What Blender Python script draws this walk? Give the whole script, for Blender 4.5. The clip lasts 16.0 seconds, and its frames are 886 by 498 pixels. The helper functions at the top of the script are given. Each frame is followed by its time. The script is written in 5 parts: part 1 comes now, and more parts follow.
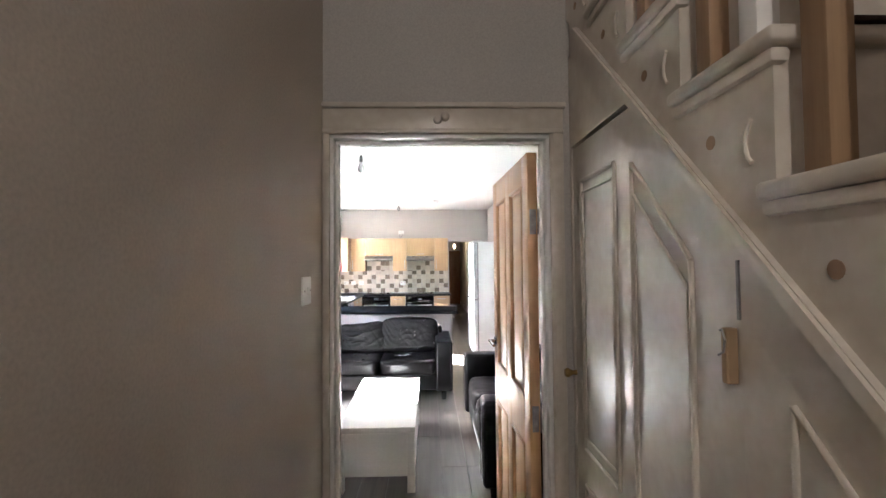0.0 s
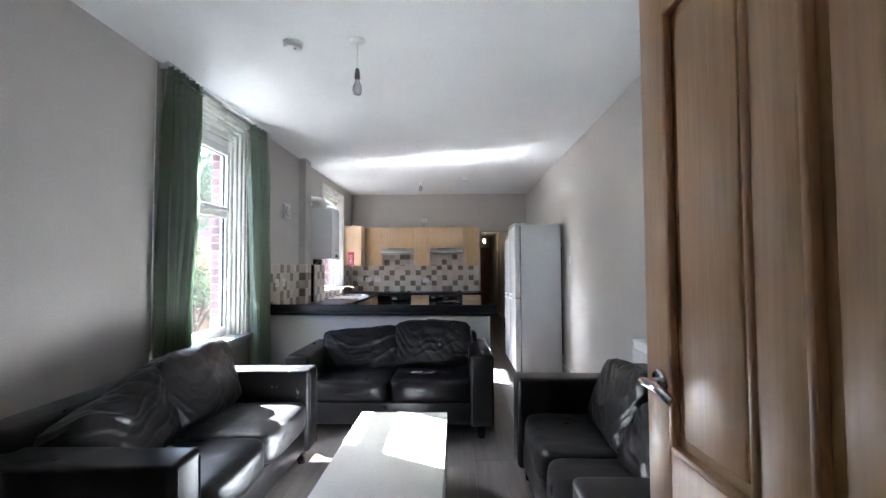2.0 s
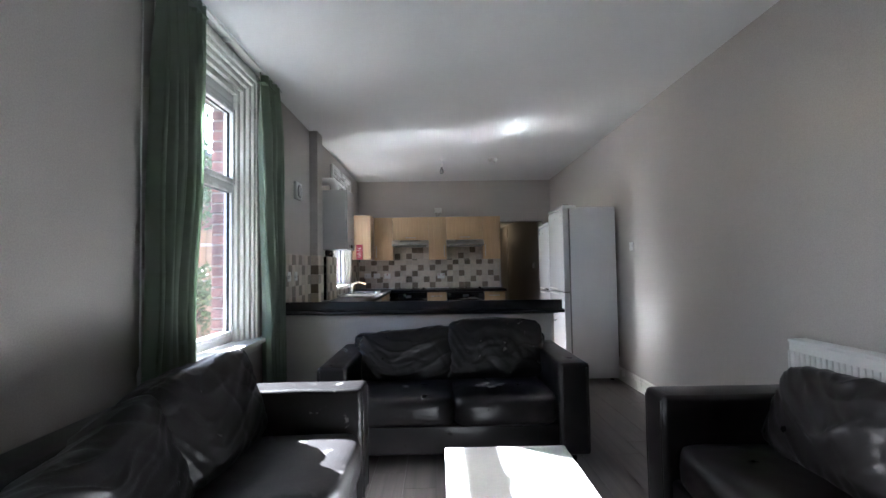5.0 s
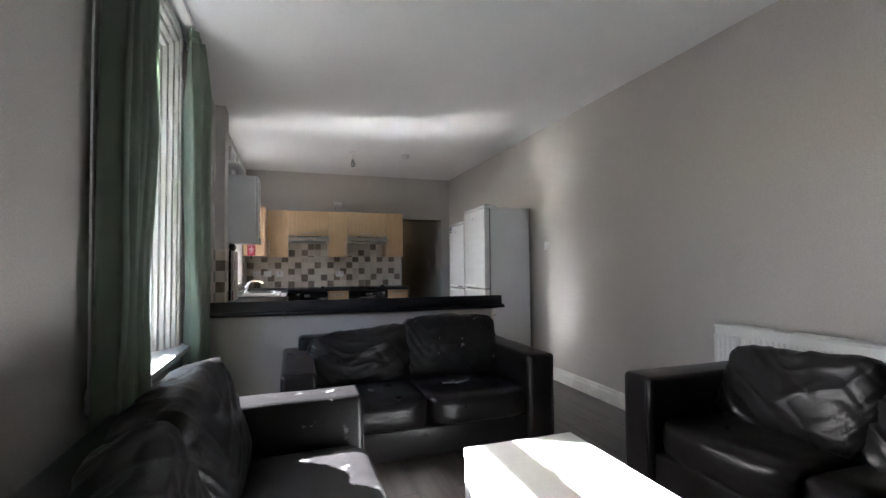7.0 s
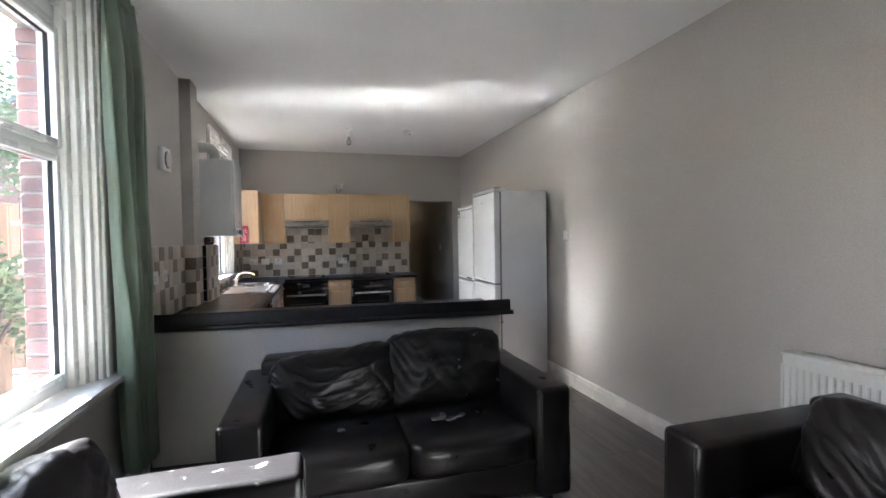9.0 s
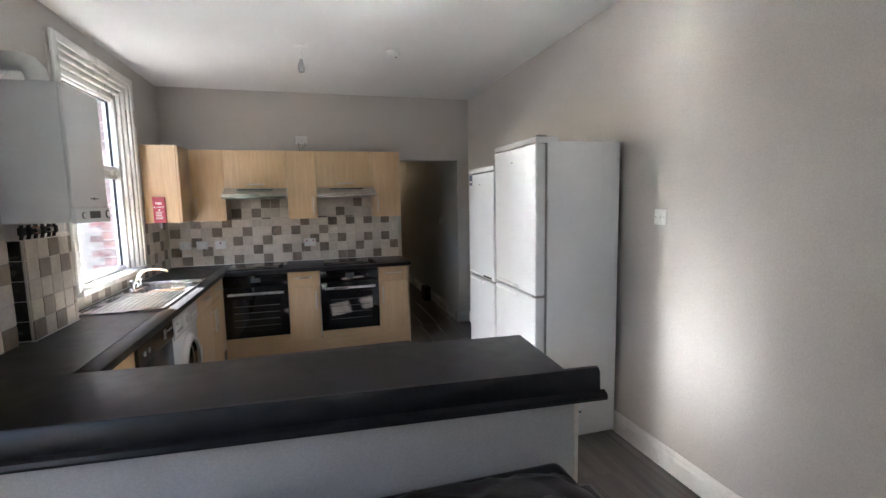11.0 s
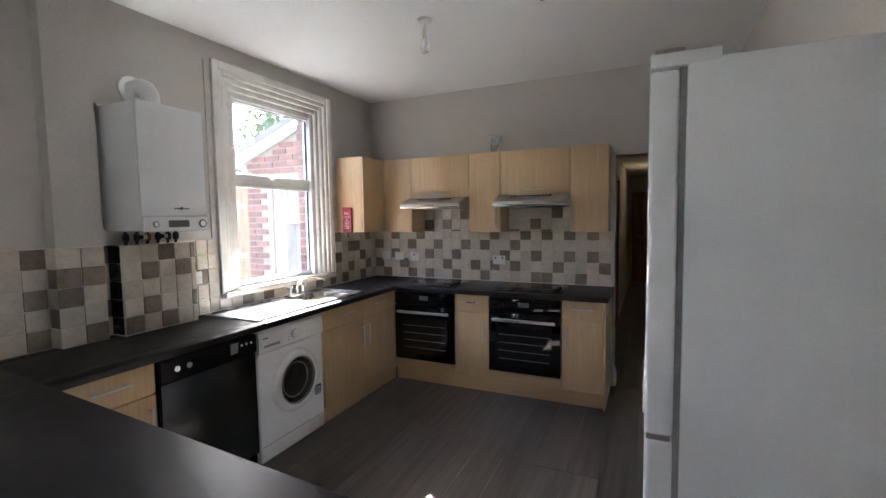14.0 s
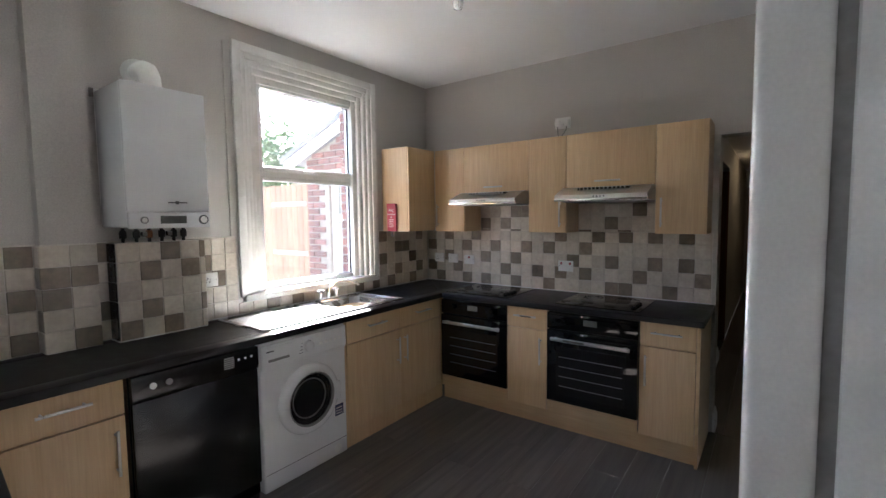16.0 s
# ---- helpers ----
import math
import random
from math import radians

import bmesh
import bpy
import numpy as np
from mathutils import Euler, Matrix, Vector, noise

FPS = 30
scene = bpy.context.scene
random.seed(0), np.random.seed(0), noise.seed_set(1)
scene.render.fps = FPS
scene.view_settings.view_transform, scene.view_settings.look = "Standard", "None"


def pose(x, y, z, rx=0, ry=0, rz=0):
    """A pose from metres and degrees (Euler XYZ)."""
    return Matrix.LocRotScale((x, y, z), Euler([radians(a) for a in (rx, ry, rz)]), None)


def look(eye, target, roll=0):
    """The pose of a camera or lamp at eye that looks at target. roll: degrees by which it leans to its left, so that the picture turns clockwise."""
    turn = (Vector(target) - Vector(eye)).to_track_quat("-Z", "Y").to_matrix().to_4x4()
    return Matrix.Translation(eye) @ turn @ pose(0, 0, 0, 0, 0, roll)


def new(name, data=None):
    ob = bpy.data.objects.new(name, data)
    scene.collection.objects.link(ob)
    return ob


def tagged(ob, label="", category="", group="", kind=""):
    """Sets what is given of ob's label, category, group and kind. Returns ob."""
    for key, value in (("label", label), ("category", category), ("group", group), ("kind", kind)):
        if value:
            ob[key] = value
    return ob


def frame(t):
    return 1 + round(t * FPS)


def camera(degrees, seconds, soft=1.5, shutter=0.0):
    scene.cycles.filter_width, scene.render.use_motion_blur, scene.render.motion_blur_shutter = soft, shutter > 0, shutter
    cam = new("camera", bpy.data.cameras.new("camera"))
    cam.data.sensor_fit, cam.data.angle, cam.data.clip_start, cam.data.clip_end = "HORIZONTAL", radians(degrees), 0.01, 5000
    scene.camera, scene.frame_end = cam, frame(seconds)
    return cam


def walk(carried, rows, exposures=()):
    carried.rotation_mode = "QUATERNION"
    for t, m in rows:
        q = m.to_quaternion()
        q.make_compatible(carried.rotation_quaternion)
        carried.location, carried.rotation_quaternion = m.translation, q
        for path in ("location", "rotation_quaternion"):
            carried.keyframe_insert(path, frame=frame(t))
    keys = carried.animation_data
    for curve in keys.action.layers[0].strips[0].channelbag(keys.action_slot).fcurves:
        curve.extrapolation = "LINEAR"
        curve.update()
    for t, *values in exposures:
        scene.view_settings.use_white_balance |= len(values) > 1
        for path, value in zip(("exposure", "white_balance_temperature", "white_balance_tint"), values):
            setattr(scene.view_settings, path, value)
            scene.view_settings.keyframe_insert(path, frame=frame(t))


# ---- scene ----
cam = camera(89.4, 16.0)
# stops, white balance and tint along the way
EXPOSURES = [(0.0, 8.10, 5800, 11), (0.5, 7.70, 5600, 9), (1.0, 7.25, 5500, 9), (1.5, 6.78, 5450, 10), (2.0, 6.43, 5450, 10), (2.5, 6.23, 5400, 10), (3.5, 5.83, 5400, 10),
             (6.0, 5.55, 5650, 10), (7.0, 5.58, 5800, 10), (8.2, 5.75, 5850, 10), (10.5, 6.13, 5850, 10), (12.5, 5.99, 5850, 10), (14.5, 5.83, 5850, 10), (16.0, 5.78, 5850, 10)]
PATH = [
    (0, (-0.143, 0.061, 1.55), (-0.085, 2.059, 1.611), -0.5),
    (0.5, (-0.143, 0.548, 1.522), (-0.19, 2.546, 1.588), -0.2),
    (1, (-0.166, 1.031, 1.501), (-0.207, 3.029, 1.575), -0.3),
    (1.5, (-0.161, 1.358, 1.421), (-0.199, 3.357, 1.494), -0.3),
    (2, (-0.196, 1.589, 1.358), (-0.25, 3.587, 1.436), -0.3),
    (2.5, (-0.252, 1.787, 1.366), (-0.325, 3.785, 1.437), -0.4),
    (3, (-0.311, 1.999, 1.356), (-0.417, 3.995, 1.429), -0.5),
    (3.5, (-0.34, 2.215, 1.356), (-0.478, 4.208, 1.428), -0.6),
    (3.7, (-0.379, 2.267, 1.344), (-0.522, 4.261, 1.415), -0.6),
    (5.8, (-1.117, 2.489, 1.236), (-0.848, 4.469, 1.318), -0.6),
    (6, (-1.185, 2.527, 1.244), (-0.844, 4.496, 1.319), -0.4),
    (6.5, (-1.341, 2.559, 1.235), (-0.837, 4.493, 1.315), -0.5),
    (7, (-1.498, 2.611, 1.231), (-0.859, 4.505, 1.302), -0.5),
    (7.5, (-1.553, 2.649, 1.239), (-0.834, 4.514, 1.309), -0.9),
    (8, (-1.502, 2.692, 1.315), (-0.784, 4.558, 1.381), -0.8),
    (8.2, (-1.428, 2.728, 1.338), (-0.765, 4.614, 1.402), -0.8),
    (8.8, (-1.19, 2.98, 1.40), (-0.63, 4.89, 1.38), -0.9),
    (9.4, (-1.055, 3.47, 1.47), (-0.55, 5.405, 1.36), -0.9),
    (9.9, (-0.99, 3.95, 1.525), (-0.53, 5.895, 1.33), -1.0),
    (10.3, (-0.932, 4.352, 1.558), (-0.513, 6.295, 1.337), -1.0),
    (10.5, (-0.842, 4.476, 1.552), (-0.372, 6.407, 1.327), -0.9),
    (11, (-0.699, 4.85, 1.551), (-0.152, 6.761, 1.331), -1.1),
    (11.5, (-0.393, 5.077, 1.52), (0.092, 7.006, 1.313), -1.8),
    (12, (-0.137, 5.229, 1.497), (-0.034, 7.218, 1.308), -1.3),
    (12.5, (0.11, 5.45, 1.537), (-0.151, 7.425, 1.361), -1.4),
    (13, (0.355, 5.675, 1.549), (-0.163, 7.6, 1.385), -1.4),
    (13.5, (0.505, 5.849, 1.553), (-0.191, 7.718, 1.396), -1.0),
    (14, (0.556, 6.014, 1.523), (-0.281, 7.825, 1.378), -0.9),
    (14.5, (0.556, 6.176, 1.527), (-0.372, 7.941, 1.38), -0.9),
    (15, (0.565, 6.34, 1.514), (-0.435, 8.066, 1.37), -0.8),
    (15.5, (0.577, 6.492, 1.505), (-0.516, 8.161, 1.367), -0.8),
    (16, (0.571, 6.657, 1.502), (-0.609, 8.266, 1.36), -0.7),
]
walk(cam, [(t, look(eye, target, roll)) for t, eye, target, roll in PATH], EXPOSURES)

# ---- world, sun, exposure ----
SUN_WAY = Vector((1.0, -0.61, -0.855)).normalized()          # the way the sunlight travels
sky_world = bpy.data.worlds.new("sky_world")
scene.world = sky_world
sky_world.use_nodes = True
_wn = sky_world.node_tree.nodes
_sky = _wn.new("ShaderNodeTexSky")
_sky.sky_type = "NISHITA"
_sky.sun_disc = False
_sky.sun_elevation = math.asin(-SUN_WAY.z)
_sky.sun_rotation = math.atan2(-SUN_WAY.x, -SUN_WAY.y)
_sky.air_density, _sky.dust_density, _sky.ozone_density = 1.0, 2.5, 1.0
sky_world.node_tree.links.new(_sky.outputs[0], _wn["Background"].inputs[0])
_wn["Background"].inputs[1].default_value = 0.035
_sl = bpy.data.lights.new("sun", "SUN")
_sl.energy, _sl.angle, _sl.color = 2.35, radians(0.6), (1.0, 0.95, 0.88)
scene.cycles.blur_glossy = 0.0
scene.cycles.sample_clamp_indirect = 0.0
sun = new("sun", _sl)
sun.matrix_world = look((0, 0, 30), Vector((0, 0, 30)) + SUN_WAY)

# ---- building kit ----
def box(bm, x0, x1, y0, y1, z0, z1, bev=0.0, seg=2):
    m = Matrix.Translation(((x0 + x1) / 2, (y0 + y1) / 2, (z0 + z1) / 2)) @ Matrix.Diagonal((x1 - x0, y1 - y0, z1 - z0, 1))
    vs = bmesh.ops.create_cube(bm, size=1, matrix=m)["verts"]
    if bev > 0:
        es = list({e for v in vs for e in v.link_edges})
        bmesh.ops.bevel(bm, geom=es, offset=bev, segments=seg, profile=0.5, affect="EDGES")
    return bm


def cyl(bm, p0, p1, r0, r1=None, seg=16):
    p0, p1 = Vector(p0), Vector(p1)
    d = p1 - p0
    m = Matrix.Translation((p0 + p1) / 2) @ d.to_track_quat("Z", "Y").to_matrix().to_4x4()
    bmesh.ops.create_cone(bm, cap_ends=True, segments=seg, radius1=r0, radius2=r0 if r1 is None else r1, depth=d.length, matrix=m)
    return bm


def tube(bm, pts, r, seg=8):
    """A round bar along a bent line."""
    pts = [Vector(p) for p in pts]
    rings = []
    up = Vector((0.31, 0.17, 0.93))
    for i, p in enumerate(pts):
        a, b = pts[max(i - 1, 0)], pts[min(i + 1, len(pts) - 1)]
        t = (b - a).normalized()
        u = t.cross(up).normalized()
        v = t.cross(u)
        rings.append([bm.verts.new(p + r * (math.cos(k * 2 * math.pi / seg) * u + math.sin(k * 2 * math.pi / seg) * v)) for k in range(seg)])
    for q, w in zip(rings, rings[1:]):
        for k in range(seg):
            bm.faces.new((q[k], q[(k + 1) % seg], w[(k + 1) % seg], w[k]))
    bm.faces.new(rings[0][::-1]), bm.faces.new(rings[-1])
    return bm


def lathe(bm, profile, at=(0, 0, 0), axis="z", seg=24, cap=True):
    """A turned body: profile of (radius, height along the axis)."""
    rings = []
    for r, h in profile:
        ring = []
        for k in range(seg):
            c, s = r * math.cos(2 * math.pi * k / seg), r * math.sin(2 * math.pi * k / seg)
            p = {"z": (c, s, h), "x": (h, c, s), "y": (c, h, s)}[axis]
            ring.append(bm.verts.new(Vector(at) + Vector(p)))
        rings.append(ring)
    for q, w in zip(rings, rings[1:]):
        for k in range(seg):
            bm.faces.new((q[k], q[(k + 1) % seg], w[(k + 1) % seg], w[k]))
    for ring in (rings[0], rings[-1]):
        if cap and (ring[0].co - ring[seg // 2].co).length > 1e-4:
            bm.faces.new(ring)
    bmesh.ops.recalc_face_normals(bm, faces=bm.faces)
    return bm


def prism(bm, pts, axis, a, b):
    """A straight bar of the section pts (the other two axes in order) from a to b along the axis."""
    def at(p, h):
        return {"x": (h, p[0], p[1]), "y": (p[0], h, p[1]), "z": (p[0], p[1], h)}[axis]
    lo, hi = [bm.verts.new(at(p, a)) for p in pts], [bm.verts.new(at(p, b)) for p in pts]
    n = len(pts)
    fs = [bm.faces.new((lo[i], lo[(i + 1) % n], hi[(i + 1) % n], hi[i])) for i in range(n)]
    fs += [bm.faces.new(lo), bm.faces.new(hi)]
    bmesh.ops.recalc_face_normals(bm, faces=fs)
    return bm


def ring(bm, x0, x1, y0, y1, z0, z1, w, bev=0.0, wt=None, wb=None):
    """A rectangular frame standing in the y-z plane."""
    wt, wb = w if wt is None else wt, w if wb is None else wb
    box(bm, x0, x1, y0, y0 + w, z0, z1, bev)
    box(bm, x0, x1, y1 - w, y1, z0, z1, bev)
    if wt:
        box(bm, x0, x1, y0 + w, y1 - w, z1 - wt, z1, bev)
    if wb:
        box(bm, x0, x1, y0 + w, y1 - w, z0, z0 + wb, bev)
    return bm


def part(name, bm, material, parent=None, label="", smooth=0.0):
    me = bpy.data.meshes.new(name)
    bm.to_mesh(me)
    bm.free()
    if smooth:
        me.polygons.foreach_set("use_smooth", [True] * len(me.polygons))
        me.set_sharp_from_angle(angle=radians(smooth))
    me.materials.append(material)
    ob = new(name, me)
    ob.parent = parent
    if label:
        ob["label"] = label
    return ob


def thing(name, label, category, at=(0, 0, 0), turn=0.0, group="", kind=""):
    ob = new(name)
    ob.empty_display_size = 0.1
    ob.matrix_basis = pose(*at, 0, 0, turn)
    return tagged(ob, label, category, group, kind)


def cushion(w, d, h, n=22, puff=0.5, wrinkle=0.012, sag=0.0, seed=0.0, lean=0.0, crease=0.0):
    """A stuffed leather cushion, w by d by h, centred: rounded corners, swollen faces, soft creases, a sagging top edge."""
    bm = bmesh.new()
    bmesh.ops.create_cube(bm, size=2)
    bmesh.ops.subdivide_edges(bm, edges=bm.edges[:], cuts=n, use_grid_fill=True)
    for v in bm.verts:
        x, y, z = v.co
        k = 9.0
        l = (abs(x) ** k + abs(y) ** k + abs(z) ** k) ** (1 / k)
        x, y, z = x / l, y / l, z / l
        fx, fy, fz = 1 - abs(x) ** 3, 1 - abs(y) ** 3, 1 - abs(z) ** 3
        sx = 1 + puff * 0.10 * fy * fz
        sy = 1 + puff * 0.22 * fx * fz
        sz = 1 + puff * 0.14 * fx * fy
        p = Vector((x * w / 2 * sx, y * d / 2 * sy, z * h / 2 * sz))
        q = Vector((p.x * 3.2 + seed * 7.1, p.y * 3.2, p.z * 7.5 + p.x * 2.5 + seed))
        hang = p.z * 9 + 2.2 * math.cos(p.x * 3.0 / w) + 1.3 * noise.noise(Vector((p.x * 5, seed, p.y * 3)))
        fold = (1 - abs(noise.noise(Vector((p.x * 2.6 + seed * 3.3, hang * 1.5, p.y * 4 + seed))))) ** 7
        tuck = (1 - abs(noise.noise(Vector((p.x * 9 + p.z * 7, p.y * 5 + seed * 1.7, p.z * 4.0))))) ** 9
        soft = noise.noise(q)
        nrm = Vector((x * 0.5, y, z)).normalized()
        mask = max(0.0, 0.35 + noise.noise(Vector((p.x * 4 + seed, p.y * 2, p.z * 5 - seed))))
        pleat = (1 - abs(math.sin(hang * 1.5 + 1.5 * noise.noise(Vector((p.x * 3.5, p.z * 2, seed)))))) ** 4 * mask
        p += nrm * wrinkle * (0.5 * fold - 0.35 * tuck + 0.5 * soft + crease * pleat)
        u = min(1.0, max(0.0, p.x / w + 0.5))
        p.z -= sag * max(0.0, z) * (1 - u) ** 1.5 + abs(sag) * 0.35 * max(0.0, z) * math.sin(u * 3.1) ** 2
        p.y += lean * p.z
        v.co = p
    bmesh.ops.recalc_face_normals(bm, faces=bm.faces)
    return bm


# ---- materials ----
def material(name, col, col2=None, scale=6.0, rough=0.5, rvar=0.12, metal=0.0, bump=0.0, bscale=80.0, stretch=(1, 1, 1), spec=0.5,
             coat=0.0, vary=0.0, detail=6.0, wear=None, wear_at=0.62, wear_scale=9.0, sheen=0.0):
    m = bpy.data.materials.new(name)
    m.use_nodes = True
    nt = m.node_tree
    nn, ln = nt.nodes, nt.links
    b = nn["Principled BSDF"]
    tc = nn.new("ShaderNodeTexCoord")
    mp = nn.new("ShaderNodeMapping")
    mp.inputs["Scale"].default_value = stretch
    ln.new(tc.outputs["Object"], mp.inputs["Vector"])
    oi = nn.new("ShaderNodeObjectInfo")
    off = nn.new("ShaderNodeVectorMath")
    off.operation = "SCALE"
    off.inputs[0].default_value = (13.1, 7.7, 5.3)
    ln.new(oi.outputs["Random"], off.inputs["Scale"])
    add = nn.new("ShaderNodeVectorMath")
    ln.new(mp.outputs[0], add.inputs[0]), ln.new(off.outputs[0], add.inputs[1])
    big = nn.new("ShaderNodeTexNoise")
    big.inputs["Scale"].default_value, big.inputs["Detail"].default_value = scale, detail
    ln.new(add.outputs[0], big.inputs["Vector"])
    fine = nn.new("ShaderNodeTexNoise")
    fine.inputs["Scale"].default_value, fine.inputs["Detail"].default_value = bscale, 4.0
    ln.new(add.outputs[0], fine.inputs["Vector"])
    col2 = col2 or tuple(c * 0.86 for c in col)
    ramp = nn.new("ShaderNodeValToRGB")
    ramp.color_ramp.elements[0].position, ramp.color_ramp.elements[1].position = 0.34, 0.68
    ramp.color_ramp.elements[0].color, ramp.color_ramp.elements[1].color = (*col2, 1), (*col, 1)
    ln.new(big.outputs[0], ramp.inputs[0])
    tint = nn.new("ShaderNodeMix")
    tint.data_type, tint.blend_type = "RGBA", "OVERLAY"
    tint.inputs[0].default_value = 0.22
    ln.new(ramp.outputs[0], tint.inputs[6]), ln.new(fine.outputs[0], tint.inputs[7])
    out = tint.outputs[2]
    if vary:
        hsv = nn.new("ShaderNodeHueSaturation")
        mr = nn.new("ShaderNodeMapRange")
        mr.inputs[3].default_value, mr.inputs[4].default_value = 1 - vary, 1 + vary
        ln.new(oi.outputs["Random"], mr.inputs[0])
        ln.new(mr.outputs[0], hsv.inputs["Value"]), ln.new(out, hsv.inputs["Color"])
        out = hsv.outputs[0]
    rr = nn.new("ShaderNodeMapRange")
    rr.inputs[3].default_value, rr.inputs[4].default_value = max(0.02, rough - rvar), min(1, rough + rvar)
    ln.new(big.outputs[0], rr.inputs[0])
    rough_out = rr.outputs[0]
    if wear:
        wn = nn.new("ShaderNodeTexNoise")
        wn.inputs["Scale"].default_value, wn.inputs["Detail"].default_value, wn.inputs["Distortion"].default_value = wear_scale, 9.0, 0.6
        ln.new(add.outputs[0], wn.inputs["Vector"])
        wr = nn.new("ShaderNodeMapRange")
        wr.inputs[1].default_value, wr.inputs[2].default_value = wear_at, wear_at + 0.05
        ln.new(wn.outputs[0], wr.inputs[0])
        mx = nn.new("ShaderNodeMix")
        mx.data_type = "RGBA"
        mx.inputs[7].default_value = (*wear, 1)
        ln.new(wr.outputs[0], mx.inputs[0]), ln.new(out, mx.inputs[6])
        out = mx.outputs[2]
        mr2 = nn.new("ShaderNodeMix")
        mr2.inputs[3].default_value = 0.7
        ln.new(wr.outputs[0], mr2.inputs[0]), ln.new(rough_out, mr2.inputs[2])
        rough_out = mr2.outputs[0]
    ln.new(out, b.inputs["Base Color"])
    ln.new(rough_out, b.inputs["Roughness"])
    b.inputs["Metallic"].default_value = metal
    b.inputs["Specular IOR Level"].default_value = spec
    b.inputs["Coat Weight"].default_value = coat
    b.inputs["Sheen Weight"].default_value = sheen
    if bump:
        bp = nn.new("ShaderNodeBump")
        bp.inputs["Strength"].default_value, bp.inputs["Distance"].default_value = min(1.0, bump), 0.004
        ln.new(fine.outputs[0], bp.inputs["Height"])
        ln.new(bp.outputs[0], b.inputs["Normal"])
    return m


def wood_material(name, col, col2, along="z", rough=0.4, vary=0.0, coarse=1.0, coat=0.0):
    """Long-grained wood: noise drawn out along one axis."""
    k = {"x": (0.6, 14, 14), "y": (14, 0.6, 14), "z": (14, 14, 0.6)}[along]
    return material(name, col, col2, scale=2.2 * coarse, rough=rough, rvar=0.08, bump=0.12, bscale=9.0, stretch=k, vary=vary, coat=coat, detail=8.0)


def glass_material(name, tint=(1, 1, 1), haze_film=0.0):
    m = bpy.data.materials.new(name)
    m.use_nodes = True
    nn, ln = m.node_tree.nodes, m.node_tree.links
    nn.remove(nn["Principled BSDF"])
    tr, gl, mx, fr = nn.new("ShaderNodeBsdfTransparent"), nn.new("ShaderNodeBsdfGlossy"), nn.new("ShaderNodeMixShader"), nn.new("ShaderNodeLayerWeight")
    tr.inputs[0].default_value = (*tint, 1)
    gl.inputs["Roughness"].default_value = 0.02
    fr.inputs[0].default_value = 0.5
    pw, ma = nn.new("ShaderNodeMath"), nn.new("ShaderNodeMath")
    pw.operation, pw.inputs[1].default_value = "POWER", 5.0
    ma.operation, ma.inputs[1].default_value, ma.inputs[2].default_value = "MULTIPLY_ADD", 0.85, 0.04
    ln.new(fr.outputs["Facing"], pw.inputs[0]), ln.new(pw.outputs[0], ma.inputs[0])
    ln.new(ma.outputs[0], mx.inputs[0]), ln.new(tr.outputs[0], mx.inputs[1]), ln.new(gl.outputs[0], mx.inputs[2])
    ln.new(mx.outputs[0], nn["Material Output"].inputs[0])
    if haze_film:
        # a film that scatters light: dust, rain marks and added glare haze; pales bulbs
        tc, mp, no, mr = nn.new("ShaderNodeTexCoord"), nn.new("ShaderNodeMapping"), nn.new("ShaderNodeTexNoise"), nn.new("ShaderNodeMapRange")
        mp.inputs["Scale"].default_value = (9, 9, 1.6)
        no.inputs["Scale"].default_value, no.inputs["Detail"].default_value = 3.0, 8.0
        mr.inputs[1].default_value, mr.inputs[2].default_value, mr.inputs[3].default_value, mr.inputs[4].default_value = 0.35, 0.75, haze_film * 0.8, haze_film * 1.5
        ln.new(tc.outputs["Object"], mp.inputs[0]), ln.new(mp.outputs[0], no.inputs["Vector"]), ln.new(no.outputs[0], mr.inputs[0])
        ts, m2 = nn.new("ShaderNodeBsdfTranslucent"), nn.new("ShaderNodeMixShader")
        ts.inputs[0].default_value = (0.9, 0.9, 0.9, 1)
        ln.new(mr.outputs[0], m2.inputs[0]), ln.new(mx.outputs[0], m2.inputs[1]), ln.new(ts.outputs[0], m2.inputs[2])
        ln.new(m2.outputs[0], nn["Material Output"].inputs[0])
    return m


def lamp_material(name, col, strength):
    m = bpy.data.materials.new(name)
    m.use_nodes = True
    b = m.node_tree.nodes["Principled BSDF"]
    b.inputs["Emission Color"].default_value, b.inputs["Emission Strength"].default_value = (*col, 1), strength
    return m


WALL = material("greige_wall_paint", (0.50, 0.474, 0.44), (0.475, 0.45, 0.415), scale=1.3, rough=0.62, bump=0.10, bscale=160)
HALLWALL = material("hall_wall_paint", (0.47, 0.42, 0.365), (0.44, 0.39, 0.335), scale=1.5, rough=0.6, bump=0.10, bscale=160)
CEIL = material("white_ceiling_paint", (0.80, 0.80, 0.79), (0.76, 0.76, 0.75), scale=1.1, rough=0.75, bump=0.08, bscale=140)
GLOSS = material("white_gloss_paint", (0.78, 0.77, 0.74), (0.72, 0.71, 0.67), scale=3, rough=0.28, bump=0.05, bscale=40)
CREAMGLOSS = material("aged_cream_gloss_paint", (0.62, 0.565, 0.485), (0.59, 0.535, 0.455), scale=3, rough=0.30, rvar=0.05, bump=0.06, bscale=30)
UPVC = material("white_upvc", (0.82, 0.82, 0.82), (0.78, 0.78, 0.78), scale=5, rough=0.25)
PLASTIC = material("white_plastic", (0.76, 0.76, 0.74), (0.70, 0.70, 0.68), scale=9, rough=0.35)
ENAMEL = material("white_enamel", (0.74, 0.75, 0.76), (0.70, 0.71, 0.72), scale=2.5, rough=0.24, rvar=0.06, bump=0.03, bscale=220)
GREYSEAL = material("grey_rubber_seal", (0.22, 0.22, 0.22), rough=0.6)
